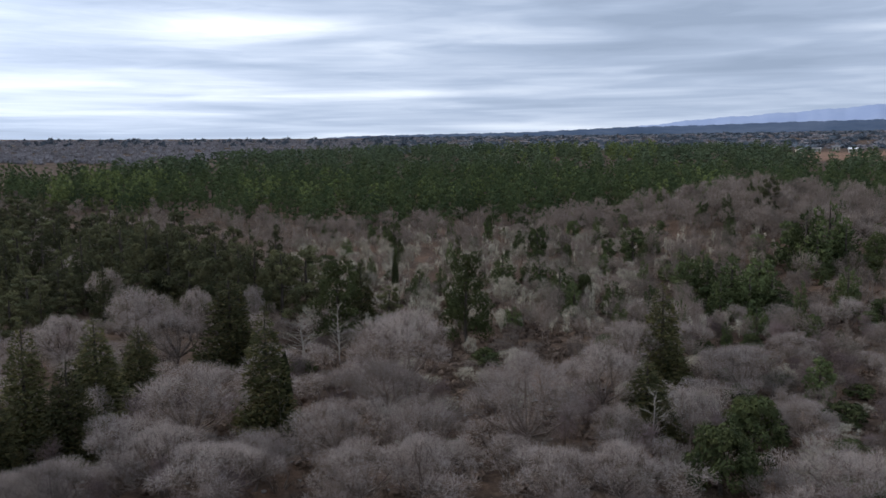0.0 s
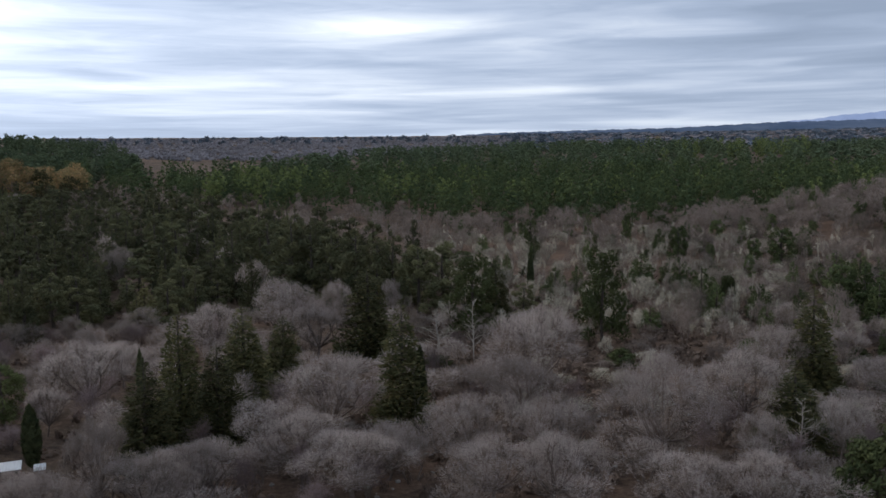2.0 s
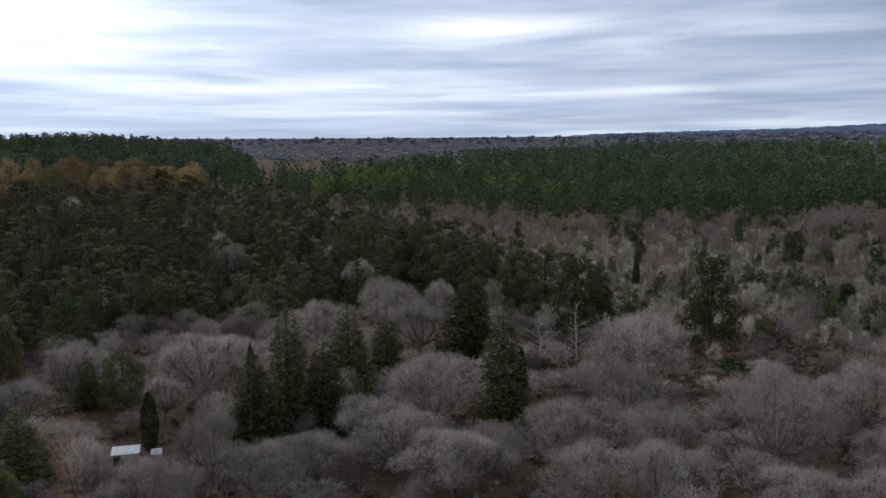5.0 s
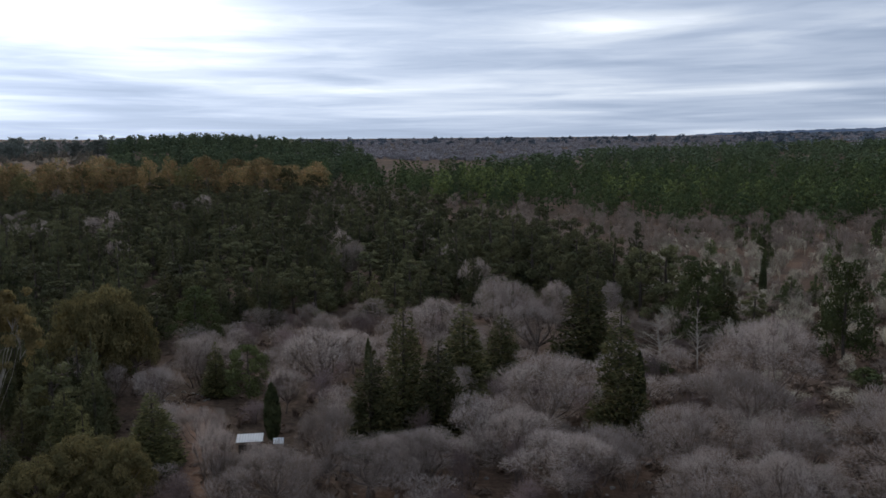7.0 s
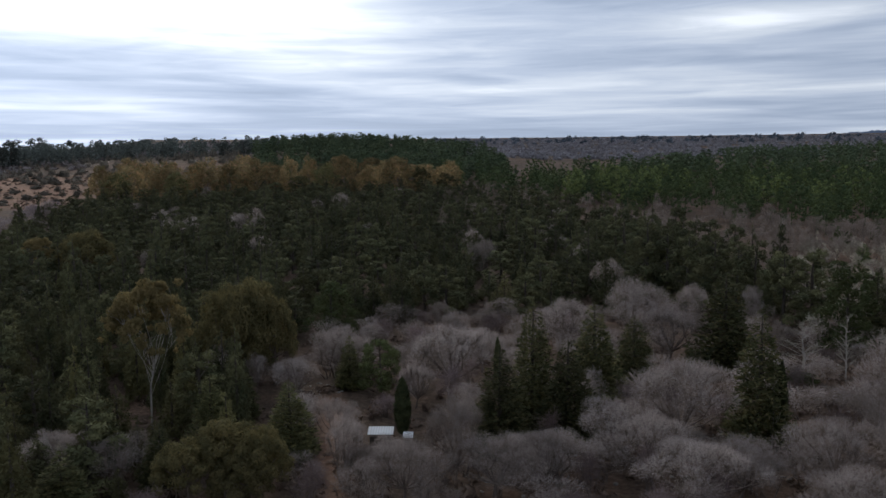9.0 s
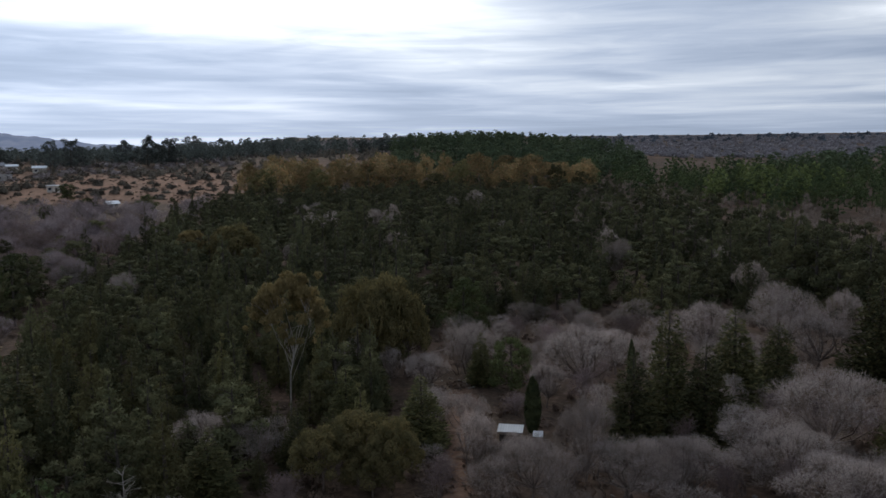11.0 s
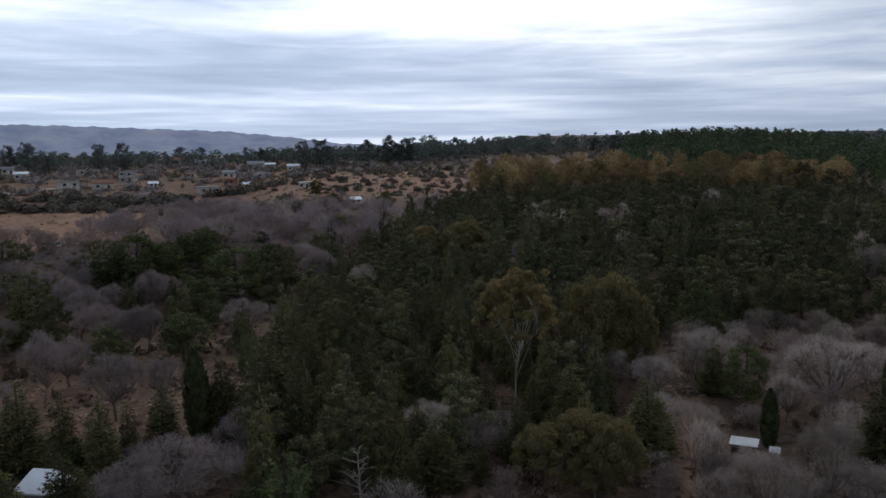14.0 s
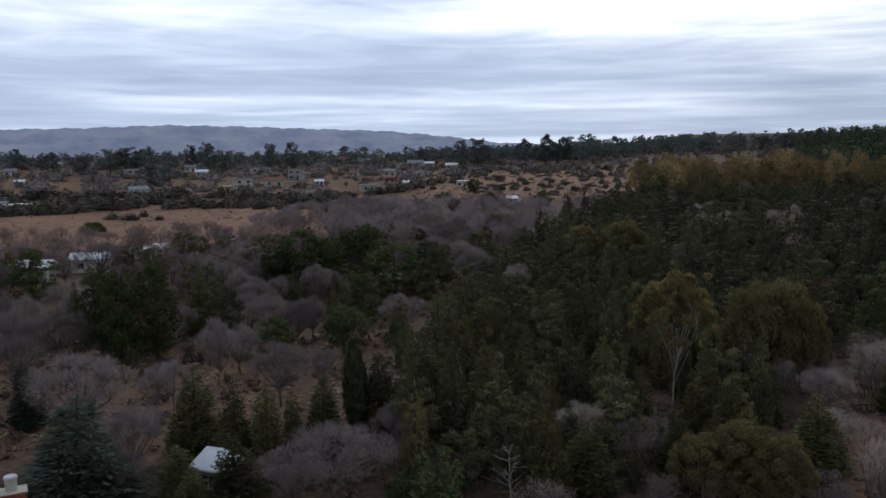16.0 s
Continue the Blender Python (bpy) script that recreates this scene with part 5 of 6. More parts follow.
p = thin(scatter(rng, 3400, (-34, 33), (262, 460), in_plantation), 6.6)
n = len(p)
stuff("pine_plantation", spread(PLANT_A, p, pine_heights(p, 8.5, 16.5), rng.uniform(5.0, 8.0, n), rng, 13.0, 6.5), M_FARPINE,
      "deep green pine plantation on the rising ground", "pine wood")
p = scatter(rng, 1900, (-36, 33), (455, 950), in_plantation, near=1.3)
n = len(p)
stuff("far_pine_plantation", spread(PLANT_B, p, pine_heights(p, 7.0, 12.5), rng.uniform(7, 11, n), rng, 13.0, 6.5), M_HAZEPINE,
      "distant pine plantation up to the plateau edge", "pine wood")
p = scatter(rng, 540, (28.6, 45.5), (450, 740), lambda a, r: r < np.interp(a, (28.6, 30, 32, 50), (520, 640, 740, 740)), near=1.3)
n = len(p)
stuff("ridge_pine_wood", spread(PLANT_B, p, pine_heights(p, 8, 14), rng.uniform(6, 10, n), rng, 13.0, 6.5), M_HAZEPINE,
      "dark pine wood on the ridge", "pine wood")
LIGHT_PINE = [join(shell_pine(s, n=300, size=0.95)) for s in (80, 70)]
p = np.concatenate([scatter(rng, 46, (-14, -3), (560, 800), None), scatter(rng, 30, (16, 25), (330, 420), None), scatter(rng, 40, (-18, 14), (300, 460), None)])
n = len(p)
stuff("light_pines", spread(LIGHT_PINE, p, rng.uniform(11, 14, n), rng.uniform(6, 8, n), rng, 13.0, 6.5), M_LIGHTPINE,
      "yellow-green pines scattered through the plantation", "pine wood")

# ---------------------------------------------------------------- scrub, undergrowth and far vegetation
LOW_BARE = [join(sapling_shape(s, h=5.0, w=4.0)) for s in (81, 82, 83, 84)]
SOFT_BARE = [join([t, c]) for t, c in (bare_shape(s, h=7.0, w=6.5, kids=1, twigs=520, twig=0.085, lobes=10, long=0.8, rise=0.35, stout=0.5) for s in (120, 121, 122, 123))]
FAR_BARE = [join([t, c]) for t, c in (bare_shape(s, h=7.0, w=6.0, kids=1, twigs=300, twig=0.10, lobes=9, long=1.1, rise=0.6, stout=0.7) for s in (85, 86, 87))]
TUFT = [bush_shape(s, h=1.0, w=1.6, n=32, size=0.45) for s in (91, 92, 93)]
BUSH = [bush_shape(s, h=2.0, w=3.0, n=75, size=0.62) for s in (94, 95, 96)]

p = scatter(rng, 520, (-22, 10), (122, 262), lambda a, r: r < np.interp(a, (-30, -12, -4, 12), (200, 215, 270, 270)))
n = len(p)
stuff("pale_scrub", spread(LOW_BARE, p, rng.uniform(1.0, 3.8, n), rng.uniform(1.6, 4.6, n), rng, 5.0, 5.0), M_TWIG_PALE,
      "pale grey lichen-covered scrub on the open slope", "scrub")
p = scatter(rng, 520, (-30, 12), (118, 275), lambda a, r: r < np.interp(a, (-30, -12, -4, 12), (215, 225, 275, 275)))
n = len(p)
stuff("brown_scrub", spread(LOW_BARE, p, rng.uniform(1.8, 4.8, n), rng.uniform(2.6, 5.5, n), rng, 5.0, 5.0), M_TWIG_BROWN,
      "grey-brown leafless scrub trees over the open slope", "scrub")
p = scatter(rng, 400, (-32, -7), (195, 285), lambda a, r: r > np.interp(a, (-30, -20, -7), (190, 200, 240)))
n = len(p)
stuff("bare_knoll_wood", spread(FAR_BARE, p, rng.uniform(2.5, 8.5, n), rng.uniform(3.5, 8, n), rng, 7.0, 6.0), M_TWIG_BROWN,
      "leafless grey-mauve wood covering the knoll", "bare wood")
p = scatter(rng, 560, (-8, 33), (205, 400), lambda a, r: r < np.interp(a, (-8, 8, 14, 20, 26, 33), (285, 285, 310, 330, 390, 420)))
n = len(p)
stuff("bare_wood_edge", spread(FAR_BARE, p, rng.uniform(2.5, 8, n), rng.uniform(3.5, 7.5, n), rng, 7.0, 6.0), M_TWIG_BROWN,
      "leafless trees along the foot of the pine plantation", "bare wood")
p = scatter(rng, 420, (60, 104), (165, 262), lambda a, r: (a > np.interp(r, (165, 230, 262), (67, 62, 60))) & (r < np.interp(a, (60, 75, 80, 104), (300, 290, 245, 235))) & off_yards(a, r))
n = len(p)
for x, y in thin(p, 4.5):
    plant("valley_bare", "bare_tree", x, y, rng.uniform(4.5, 8.5), rng.uniform(6, 10), rng, "leafless grey-brown tree along the valley stream", "bare tree", "leafless trees along the stream")
for x, y in thin(scatter(rng, 120, (61, 96), (165, 250), lambda a, r: (a > np.interp(r, (165, 230), (67, 62))) & (r < np.interp(a, (60, 76, 82, 96), (260, 250, 215, 205))) & off_yards(a, r)), 9.0, TAKEN)[:34]:
    plant("forest_pine", "pine_tree", x, y, rng.uniform(5.5, 8.5), rng.uniform(5.5, 9.0), rng, "dark green pine standing in the leafless wood", "pine", "pines of the valley")
p = scatter(rng, 170, (56, 78), (215, 315), lambda a, r: (a < np.interp(r, (215, 315), (78, 70))) & (a > np.interp(r, (215, 315), (62, 57))))
n = len(p)
stuff("bare_poplar_wood", spread(SOFT_BARE, p, rng.uniform(5.5, 9.5, n), rng.uniform(6, 9, n), rng, 7.0, 6.5), M_TWIG_FAR,
      "tall leafless trees below the grassy slope", "bare wood")
p = scatter(rng, 100, (71.3, 80.5), (258, 352), lambda a, r: r < np.interp(a, (71, 76, 80.5), (352, 335, 285)))
n = len(p)
stuff("bare_field_wood", spread(SOFT_BARE, p, rng.uniform(4.5, 8.0, n), rng.uniform(6, 9, n), rng, 7.0, 6.5), M_TWIG_FAR,
      "mauve leafless trees at the end of the dry field", "bare wood")
p = np.concatenate([scatter(rng, 2400, (-31, 99), (58, 160), None), scatter(rng, 1500, (-31, 12), (70, 175), None)])
n = len(p)
stuff("undergrowth", spread(TUFT, p, rng.uniform(0.4, 1.5, n), rng.uniform(0.8, 2.4, n), rng, 1.0, 1.6), M_RUSSET,
      "russet brambles and dead bracken under the trees", "undergrowth")
p = scatter(rng, 1100, (60, 100), (80, 130), None)
n = len(p)
stuff("dry_grass_tufts", spread(TUFT, p, rng.uniform(0.2, 0.5, n), rng.uniform(0.6, 1.4, n), rng, 1.0, 1.6), M_GRASS,
      "straw-coloured dry grass tufts in the clearing", "grass")
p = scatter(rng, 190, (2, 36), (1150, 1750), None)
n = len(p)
stuff("horizon_trees", spread(TUFT, p, rng.uniform(5, 11, n), rng.uniform(7, 16, n), rng, 1.0, 1.6), M_HAZEWOOD,
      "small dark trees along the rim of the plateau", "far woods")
p = scatter(rng, 420, (72, 104), (245, 372), None)
n = len(p)
stuff("field_grass_tufts", spread(TUFT, p, rng.uniform(0.25, 0.7, n), rng.uniform(0.8, 2.2, n), rng, 1.0, 1.6), M_GRASS,
      "straw-coloured weeds and dry grass clumps in the open field", "grass")
p = scatter(rng, 500, (54, 70), (375, 530), None)
n = len(p)
stuff("slope_grass_tufts", spread(TUFT, p, rng.uniform(0.4, 1.2, n), rng.uniform(1.2, 3.2, n), rng, 1.0, 1.6), M_RUSSET,
      "russet weeds scattered over the dry grass slope", "grass")
p = scatter(rng, 5000, (3, 34), (620, 1750), lambda a, r: r > np.interp(a, (3, 12, 22, 34), (830, 720, 580, 500)))
n = len(p)
stuff("far_hill_scrub", spread(TUFT, p, rng.uniform(1.5, 5, n), rng.uniform(4, 11, n), rng, 1.0, 1.6), M_HAZESCRUB,
      "grey leafless scrub over the distant plateau", "scrub")
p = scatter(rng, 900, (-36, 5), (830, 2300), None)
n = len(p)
stuff("far_plateau_woods", spread(TUFT, p, rng.uniform(4, 8, n), rng.uniform(12, 26, n), rng, 1.0, 1.6), M_HAZEWOOD,
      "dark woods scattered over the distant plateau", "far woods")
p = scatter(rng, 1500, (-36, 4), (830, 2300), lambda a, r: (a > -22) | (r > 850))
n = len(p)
stuff("far_plateau_scrub", spread(TUFT, p, rng.uniform(2, 5, n), rng.uniform(10, 24, n), rng, 1.0, 1.6), M_HAZESCRUB,
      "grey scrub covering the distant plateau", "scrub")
FAR_GUM = [join(pine_shape(s, h=14.0, w=10.0, n=300, m=12, low=0.14, size=1.2, wild=0.5)) for s in (47, 48, 49)]
p = np.concatenate([scatter(rng, 90, (44, 56), (640, 800), None), scatter(rng, 230, (56, 70), (590, 800), None), scatter(rng, 230, (70, 106), (570, 720), None)])
n = len(p)
stuff("ridge_gum_belt", spread(FAR_GUM, p, rng.uniform(6, 10.5, n) * np.interp(np.degrees(np.arctan2(-p[:, 0], p[:, 1])), (56, 60, 66, 72), (1.55, 1.4, 1.05, 0.9)), rng.uniform(8, 15, n), rng, 14.0, 10.0), M_SKYGUM,
      "dark eucalypts along the skyline", "tree belt")
p = scatter(rng, 1500, (56, 106), (405, 720), lambda a, r: (r > np.interp(a, (56, 64, 70, 76, 106), (560, 520, 460, 405, 400))) & (np.sin(a * 1.9 + r * 0.013) + np.sin(a * 0.7 - r * 0.021) > -0.7))
n = len(p)
stuff("village_bare_trees", spread(BUSH, p, rng.uniform(2.0, 5.5, n), rng.uniform(5, 11, n), rng, 2.0, 3.0), M_TWIG_DUSK,
      "brown leafless thickets and trees round the hillside houses", "trees")
p = scatter(rng, 700, (38, 62), (720, 1500), None)
n = len(p)
stuff("plateau_thickets", spread(TUFT, p, rng.uniform(3, 7, n), rng.uniform(10, 26, n), rng, 1.0, 1.6), M_TWIG_DUSK,
      "dusky thickets over the plateau behind the crest", "far woods")
p = scatter(rng, 1350, (46, 106), (425, 900), lambda a, r: r > np.interp(a, (46, 56, 68, 74, 106), (450, 455, 510, 440, 430)))
n = len(p)
stuff("village_trees", spread(BUSH, p, rng.uniform(1.2, 4.5, n) * np.interp(np.hypot(p[:, 0], p[:, 1]), (470, 600), (1.0, 2.0)), rng.uniform(3, 9, n), rng, 2.0, 3.0), M_BUSH,
      "dark trees and hedges between the houses of the hillside", "trees")


def bush_of(x, y, h, w, label, group):
    form = BUSH_MESHES[int(rng.integers(len(BUSH_MESHES)))]
    ob = new("hillside_bush", form)
    ob.matrix_basis = Matrix.Translation((x, y, float(ground_z(x, y)) - 0.05)) @ Matrix.Rotation(float(rng.random() * 6.28), 4, "Z") @ Matrix.Diagonal((w / 3.0, w / 3.0, h / 2.0, 1))
    return tagged(ob, label, "bush", group, "")


BUSH_MESHES = [mesh_of("hillside_bush", *bush_shape(s, h=2.0, w=3.0, n=420, size=0.42), M_BUSH) for s in (97, 98, 99)]
for x, y in thin(scatter(rng, 130, (56, 69), (385, 540), None), 6.0):
    bush_of(x, y, rng.uniform(1.5, 4.0), rng.uniform(3.5, 8), "dark thorn bush on the dry grass slope", "bushes of the grassy slope")
for x, y in thin(scatter(rng, 220, (74, 104), (345, 405), lambda a, r: r > np.interp(a, (74, 80, 92, 104), (372, 358, 350, 350))), 4.5):
    bush_of(x, y, rng.uniform(3.0, 6.0), rng.uniform(8, 14), "dark hedge bush at the edge of the dry field", "hedge of the field")
for x, y, h, w in HILL_BUSHES:
    bush_of(x, y, h, w, "dark brown hedge on the bank below the houses", "hedges below the village")

# ---------------------------------------------------------------- eucalypts on the skyline behind the village
kind_of_tree("skyline_gum", [pine_shape(s, h=14.0, w=10.0, n=2400, m=24, low=0.16, size=0.62, wild=0.55) for s in (101, 102, 103, 104)], M_BARK, M_SKYGUM, 14.0, 10.0)
for spots in (SKYLINE_GUMS, SKYLINE_GUMS_B):
    for x, y, h, w in spots:
        plant("skyline_gum", "skyline_tree", x, y, h, min(w, 1.1 * h), rng, "dark billowing eucalyptus on the skyline behind the village", "eucalyptus", "skyline trees")


# ---------------------------------------------------------------- houses
def part(name, bm, material, parent, label=""):
    """Links a bmesh as one mesh under a thing or a part."""
    me = bpy.data.meshes.new(name)
    bm.to_mesh(me)
    bm.free()
    me.materials.append(material)
    ob = new(name, me)
    ob.parent = parent
    if label:
        ob["label"] = label
    return ob


def box(x0, y0, z0, x1, y1, z1, bevel=0.0):
    bm = bmesh.new()
    bmesh.ops.create_cube(bm, size=1.0)
    for v in bm.verts:
        v.co = Vector(((x0 + x1) / 2 + v.co.x * (x1 - x0), (y0 + y1) / 2 + v.co.y * (y1 - y0), (z0 + z1) / 2 + v.co.z * (z1 - z0)))
    if bevel:
        bmesh.ops.bevel(bm, geom=bm.edges[:], offset=bevel, segments=1, affect="EDGES")
    return bm


def gable(w, d, z, rise, over, thick=0.14):
    """Two sloping slabs that meet at a ridge."""
    bm = bmesh.new()
    x, y = w / 2 + over, d / 2 + over
    top = [bm.verts.new(c) for c in ((-x, -y, z), (x, -y, z), (x, 0, z + rise), (-x, 0, z + rise), (x, y, z), (-x, y, z))]
    low = [bm.verts.new((v.co.x, v.co.y, v.co.z - thick)) for v in top]
    for f in ((0, 1, 2, 3), (3, 2, 4, 5)):
        bm.faces.new([top[i] for i in f])
        bm.faces.new([low[i] for i in reversed(f)])
    for a, b in ((0, 1), (1, 2), (2, 4), (4, 5), (5, 3), (3, 0)):
        bm.faces.new([top[a], low[a], low[b], top[b]])
    return bm


def walls(w, d, h, rise):
    """The body of a house, with its gable ends under the roof."""
    bm = bmesh.new()
    x, y = w / 2, d / 2
    lo = [bm.verts.new(c) for c in ((-x, -y, -1.5), (x, -y, -1.5), (x, y, -1.5), (-x, y, -1.5))]
    hi = [bm.verts.new(c) for c in ((-x, -y, h), (x, -y, h), (x, y, h), (-x, y, h))]
    for i in range(4):
        bm.faces.new([lo[i], lo[(i + 1) % 4], hi[(i + 1) % 4], hi[i]])
    if rise:
        r0, r1 = bm.verts.new((-x, 0, h + rise - 0.1)), bm.verts.new((x, 0, h + rise - 0.1))
        bm.faces.new([hi[3], hi[0], r0])
        bm.faces.new([hi[1], hi[2], r1])
        bm.faces.new([hi[0], hi[1], r1, r0])
        bm.faces.new([hi[2], hi[3], r0, r1])
    else:
        bm.faces.new(hi)
    return bm


def house(x, y, w, d, storeys, wall, roof, style, label, turn=0.0):
    """A house of the hillside: walls, roof, and a door and windows towards the valley."""
    root = new("house")
    az = math.atan2(-x, y)
    root.matrix_basis = Matrix.Translation((x, y, float(ground_z(x, y)))) @ Matrix.Rotation(az + radians(turn), 4, "Z")
    h = 2.9 * storeys if w > 5 else 2.0
    rise = {"gable": d * 0.26, "flat": 0.0}[style]
    part("wall", walls(w, d, h, rise), wall, root)
    if style == "gable":
        part("roof", gable(w, d, h + rise * 0 + 0.08, rise, 0.5), roof, root)
    else:
        part("roof", box(-w / 2 - 0.4, -d / 2 - 0.4, h, w / 2 + 0.4, d / 2 + 0.4, h + 0.32, 0.03), roof, root)
    count = max(2, int(w / 3.2))
    for s in range(storeys):
        for i in range(count):
            cx = -w / 2 + w * (i + 0.5) / count
            if s == 0 and i == count // 2:
                part("door", box(cx - 0.5, -d / 2 - 0.05, 0.0, cx + 0.5, -d / 2 + 0.02, min(2.1, h - 0.1)), M_BARK, root)
                continue
            win = part("window", box(cx - 0.8, -d / 2 - 0.06, s * 2.9 + 0.8, cx + 0.8, -d / 2 + 0.02, s * 2.9 + min(2.2, h - 0.25)), M_WHITEWALL, root)
            part("pane", box(cx - 0.7, -d / 2 - 0.075, s * 2.9 + 0.9, cx + 0.7, -d / 2 - 0.05, s * 2.9 + min(2.1, h - 0.35)), M_GLASS, win)
        if s:
            part("balcony", box(-w / 2, -d / 2 - 1.2, s * 2.9 - 0.15, w / 2, -d / 2, s * 2.9 + 0.05), wall, root)
    return tagged(root, label, "house", "houses of the hillside village")


HOUSES = (
    (-468.6, 101.5, 7.8, 5.4, 2, M_FARWALL, M_GREYROOF, "flat", "white two-storey house with balconies"),
    (-425.0, 65.2, 8.5, 6.0, 2, M_PLASTER, M_GREYROOF, "flat", "cream two-storey house with dark openings"),
    (-438.2, 83.1, 9.6, 6.7, 1, M_PLASTER, M_REDROOF, "gable", "low house with a red tiled roof"),
    (-515.5, 55.9, 6.8, 4.8, 1, M_FARWALL, M_TIN, "gable", "small white house with a pale roof"),
    (-544.2, 17.7, 7.2, 5.0, 1, M_FARWALL, M_TIN, "flat", "long low house with a white flat roof"),
    (-408.7, 15.9, 7.9, 5.5, 1, M_FARWALL, M_GREYROOF, "gable", "grey-roofed house beside the road"),
    (-538.0, -46.8, 6.5, 4.5, 1, M_FARWALL, M_GREYROOF, "gable", "small pale house on the slope"),
    (-374.3, -36.1, 4.5, 4.0, 2, M_FARWALL, M_GREYROOF, "gable", "white house at the edge of the field"),
    (-363.3, -29.9, 7.9, 5.5, 1, M_PLASTER, M_TIN, "flat", "long low building with a white roof"),
    (-573.6, 172.4, 10.1, 7.0, 1, M_PLASTER, M_GREYROOF, "gable", "stone coloured house high on the hillside"),
    (-613.1, 195.4, 9.3, 6.5, 2, M_PLASTER, M_GREYROOF, "flat", "cream house near the crest"),
    (-609.3, 168.0, 7.6, 5.3, 1, M_PLASTER, M_REDROOF, "gable", "small house with a faded tile roof"),
    (-465.5, 174.1, 8.3, 5.8, 1, M_FARWALL, M_GREYROOF, "flat", "pale house among hillside trees"),
    (-540.8, 198.3, 10.4, 7.3, 1, M_FARWALL, M_GREYROOF, "gable", "grey house below the skyline trees"),
    (-465.9, 155.1, 6.5, 4.5, 1, M_PLASTER, M_GREYROOF, "gable", "small cream house among hedges"),
    (-438.2, 146.5, 5.5, 4.0, 1, M_BRICK, M_REDROOF, "gable", "small orange brick house"),
    (-405.3, 124.5, 9.7, 6.8, 1, M_PLASTER, M_GREYROOF, "flat", "long brown house behind the bare wood"),
    (-433.8, 105.7, 4.3, 4.0, 1, M_FARWALL, M_TIN, "gable", "tiny white outbuilding among hillside hedges"),
    (-510.5, 212.5, 7.3, 5.1, 1, M_PLASTER, M_TIN, "gable", "pale house under tall trees"),
    (-395.7, 170.9, 5.7, 4.0, 1, M_PLASTER, M_TIN, "flat", "pale ruin-like building on the grassy slope"),
    (-310.3, 155.3, 4.0, 4.0, 1, M_FARWALL, M_TIN, "gable", "white house below the grassy slope"),
    (-3087.4, 804.6, 19.1, 9.0, 1, M_FARWALL, M_TIN, "flat", "white building near the crest"),
    (-202.0, -2.6, 7.6, 4.6, 1, M_PLASTER, M_TIN, "gable", "pale-roofed house in the bare wood"),
    (-193.9, -14.2, 8.6, 5.0, 1, M_FARWALL, M_TIN, "gable", "white-roofed house behind bare trees"),
    (-236.3, 32.4, 3.2, 4.0, 1, M_FARWALL, M_TIN, "gable", "small white-roofed hut in the bare wood"),
    (-224.6, 13.9, 3.2, 4.0, 1, M_PLASTER, M_TIN, "gable", "low pale-roofed house hidden by trees"),
    (-154.3, 51.2, 4.2, 4.0, 1, M_FARWALL, M_TIN, "gable", "white-roofed house among dark pines"),
    (299.4, 714.3, 5.6, 4.0, 1, M_PLASTER, M_TIN, "gable", "small pale house on the far bare slope"),
    (319.5, 728.0, 6.7, 4.7, 1, M_FARWALL, M_TIN, "flat", "small white house on the far bare slope"),
    (344.8, 746.2, 5.9, 4.1, 1, M_PLASTER, M_GREYROOF, "gable", "small cream house on the far bare slope"),
    (335.7, 696.3, 6.5, 4.5, 1, M_PLASTER, M_TIN, "gable", "small pale-roofed house on the far slope"),
    (312.8, 619.0, 5.0, 4.0, 1, M_FARWALL, M_REDROOF, "gable", "small white house with a tiled roof"),
    (-516.2, 90.0, 11.3, 7.9, 1, M_PLASTER, M_GREYROOF, "flat", "long cream building on the hillside"),
    (-544.5, 52.1, 6.6, 4.6, 1, M_PLASTER, M_GREYROOF, "gable", "low cream house above the dirt road"),
    (-475.1, -37.1, 4.6, 4.0, 1, M_FARWALL, M_TIN, "gable", "small pale house on the dry slope"),
    (-595.4, -26.5, 8.6, 6.0, 1, M_PLASTER, M_GREYROOF, "gable", "low cream house under the skyline trees"),
    (-218.3, 8.4, 3.2, 4.0, 1, M_FARWALL, M_TIN, "gable", "small white-roofed hut in the bare wood"),
    (-529.0, 204.0, 6.1, 4.3, 1, M_FARWALL, M_TIN, "gable", "pale house below tall dark trees"),
    (-471.3, 135.8, 4.7, 4.0, 1, M_PLASTER, M_REDROOF, "gable", "small tiled house among thickets"),
    (-414.6, 147.2, 3.7, 4.0, 1, M_PLASTER, M_TIN, "gable", "small pale shack beside the hedges"),
    (-1375.7, 936.1, 20.0, 9.0, 1, M_PLASTER, M_TIN, "flat", "pale building on the far slope"),
)
for i, (x, y, w, d, storeys, wall, roof, style, label) in enumerate(HOUSES):
    house(x, y, w, d, storeys, wall, roof, style, label, turn=(i * 37) % 50 - 25)


# ---------------------------------------------------------------- the tin-roofed shed, the pavilion and the chimney near by
def corrugated(w, d, z0, z1, pitch=0.22):
    """A sheet roof with its waves, sloping from the back down to the front."""
    bm = bmesh.new()
    n = int(w / (pitch / 2))
    rows = []
    for j, (y, z) in enumerate(((-d / 2, z0), (0, (z0 + z1) / 2 + 0.03), (d / 2, z1))):
        rows.append([bm.verts.new((-w / 2 + w * i / n, y, z + (0.035 if i % 2 else 0.0))) for i in range(n + 1)])
    for a, b in zip(rows, rows[1:]):
        for i in range(n):
            bm.faces.new([a[i], a[i + 1], b[i + 1], b[i]])
    bmesh.ops.solidify(bm, geom=bm.faces[:], thickness=0.02)
    return bm


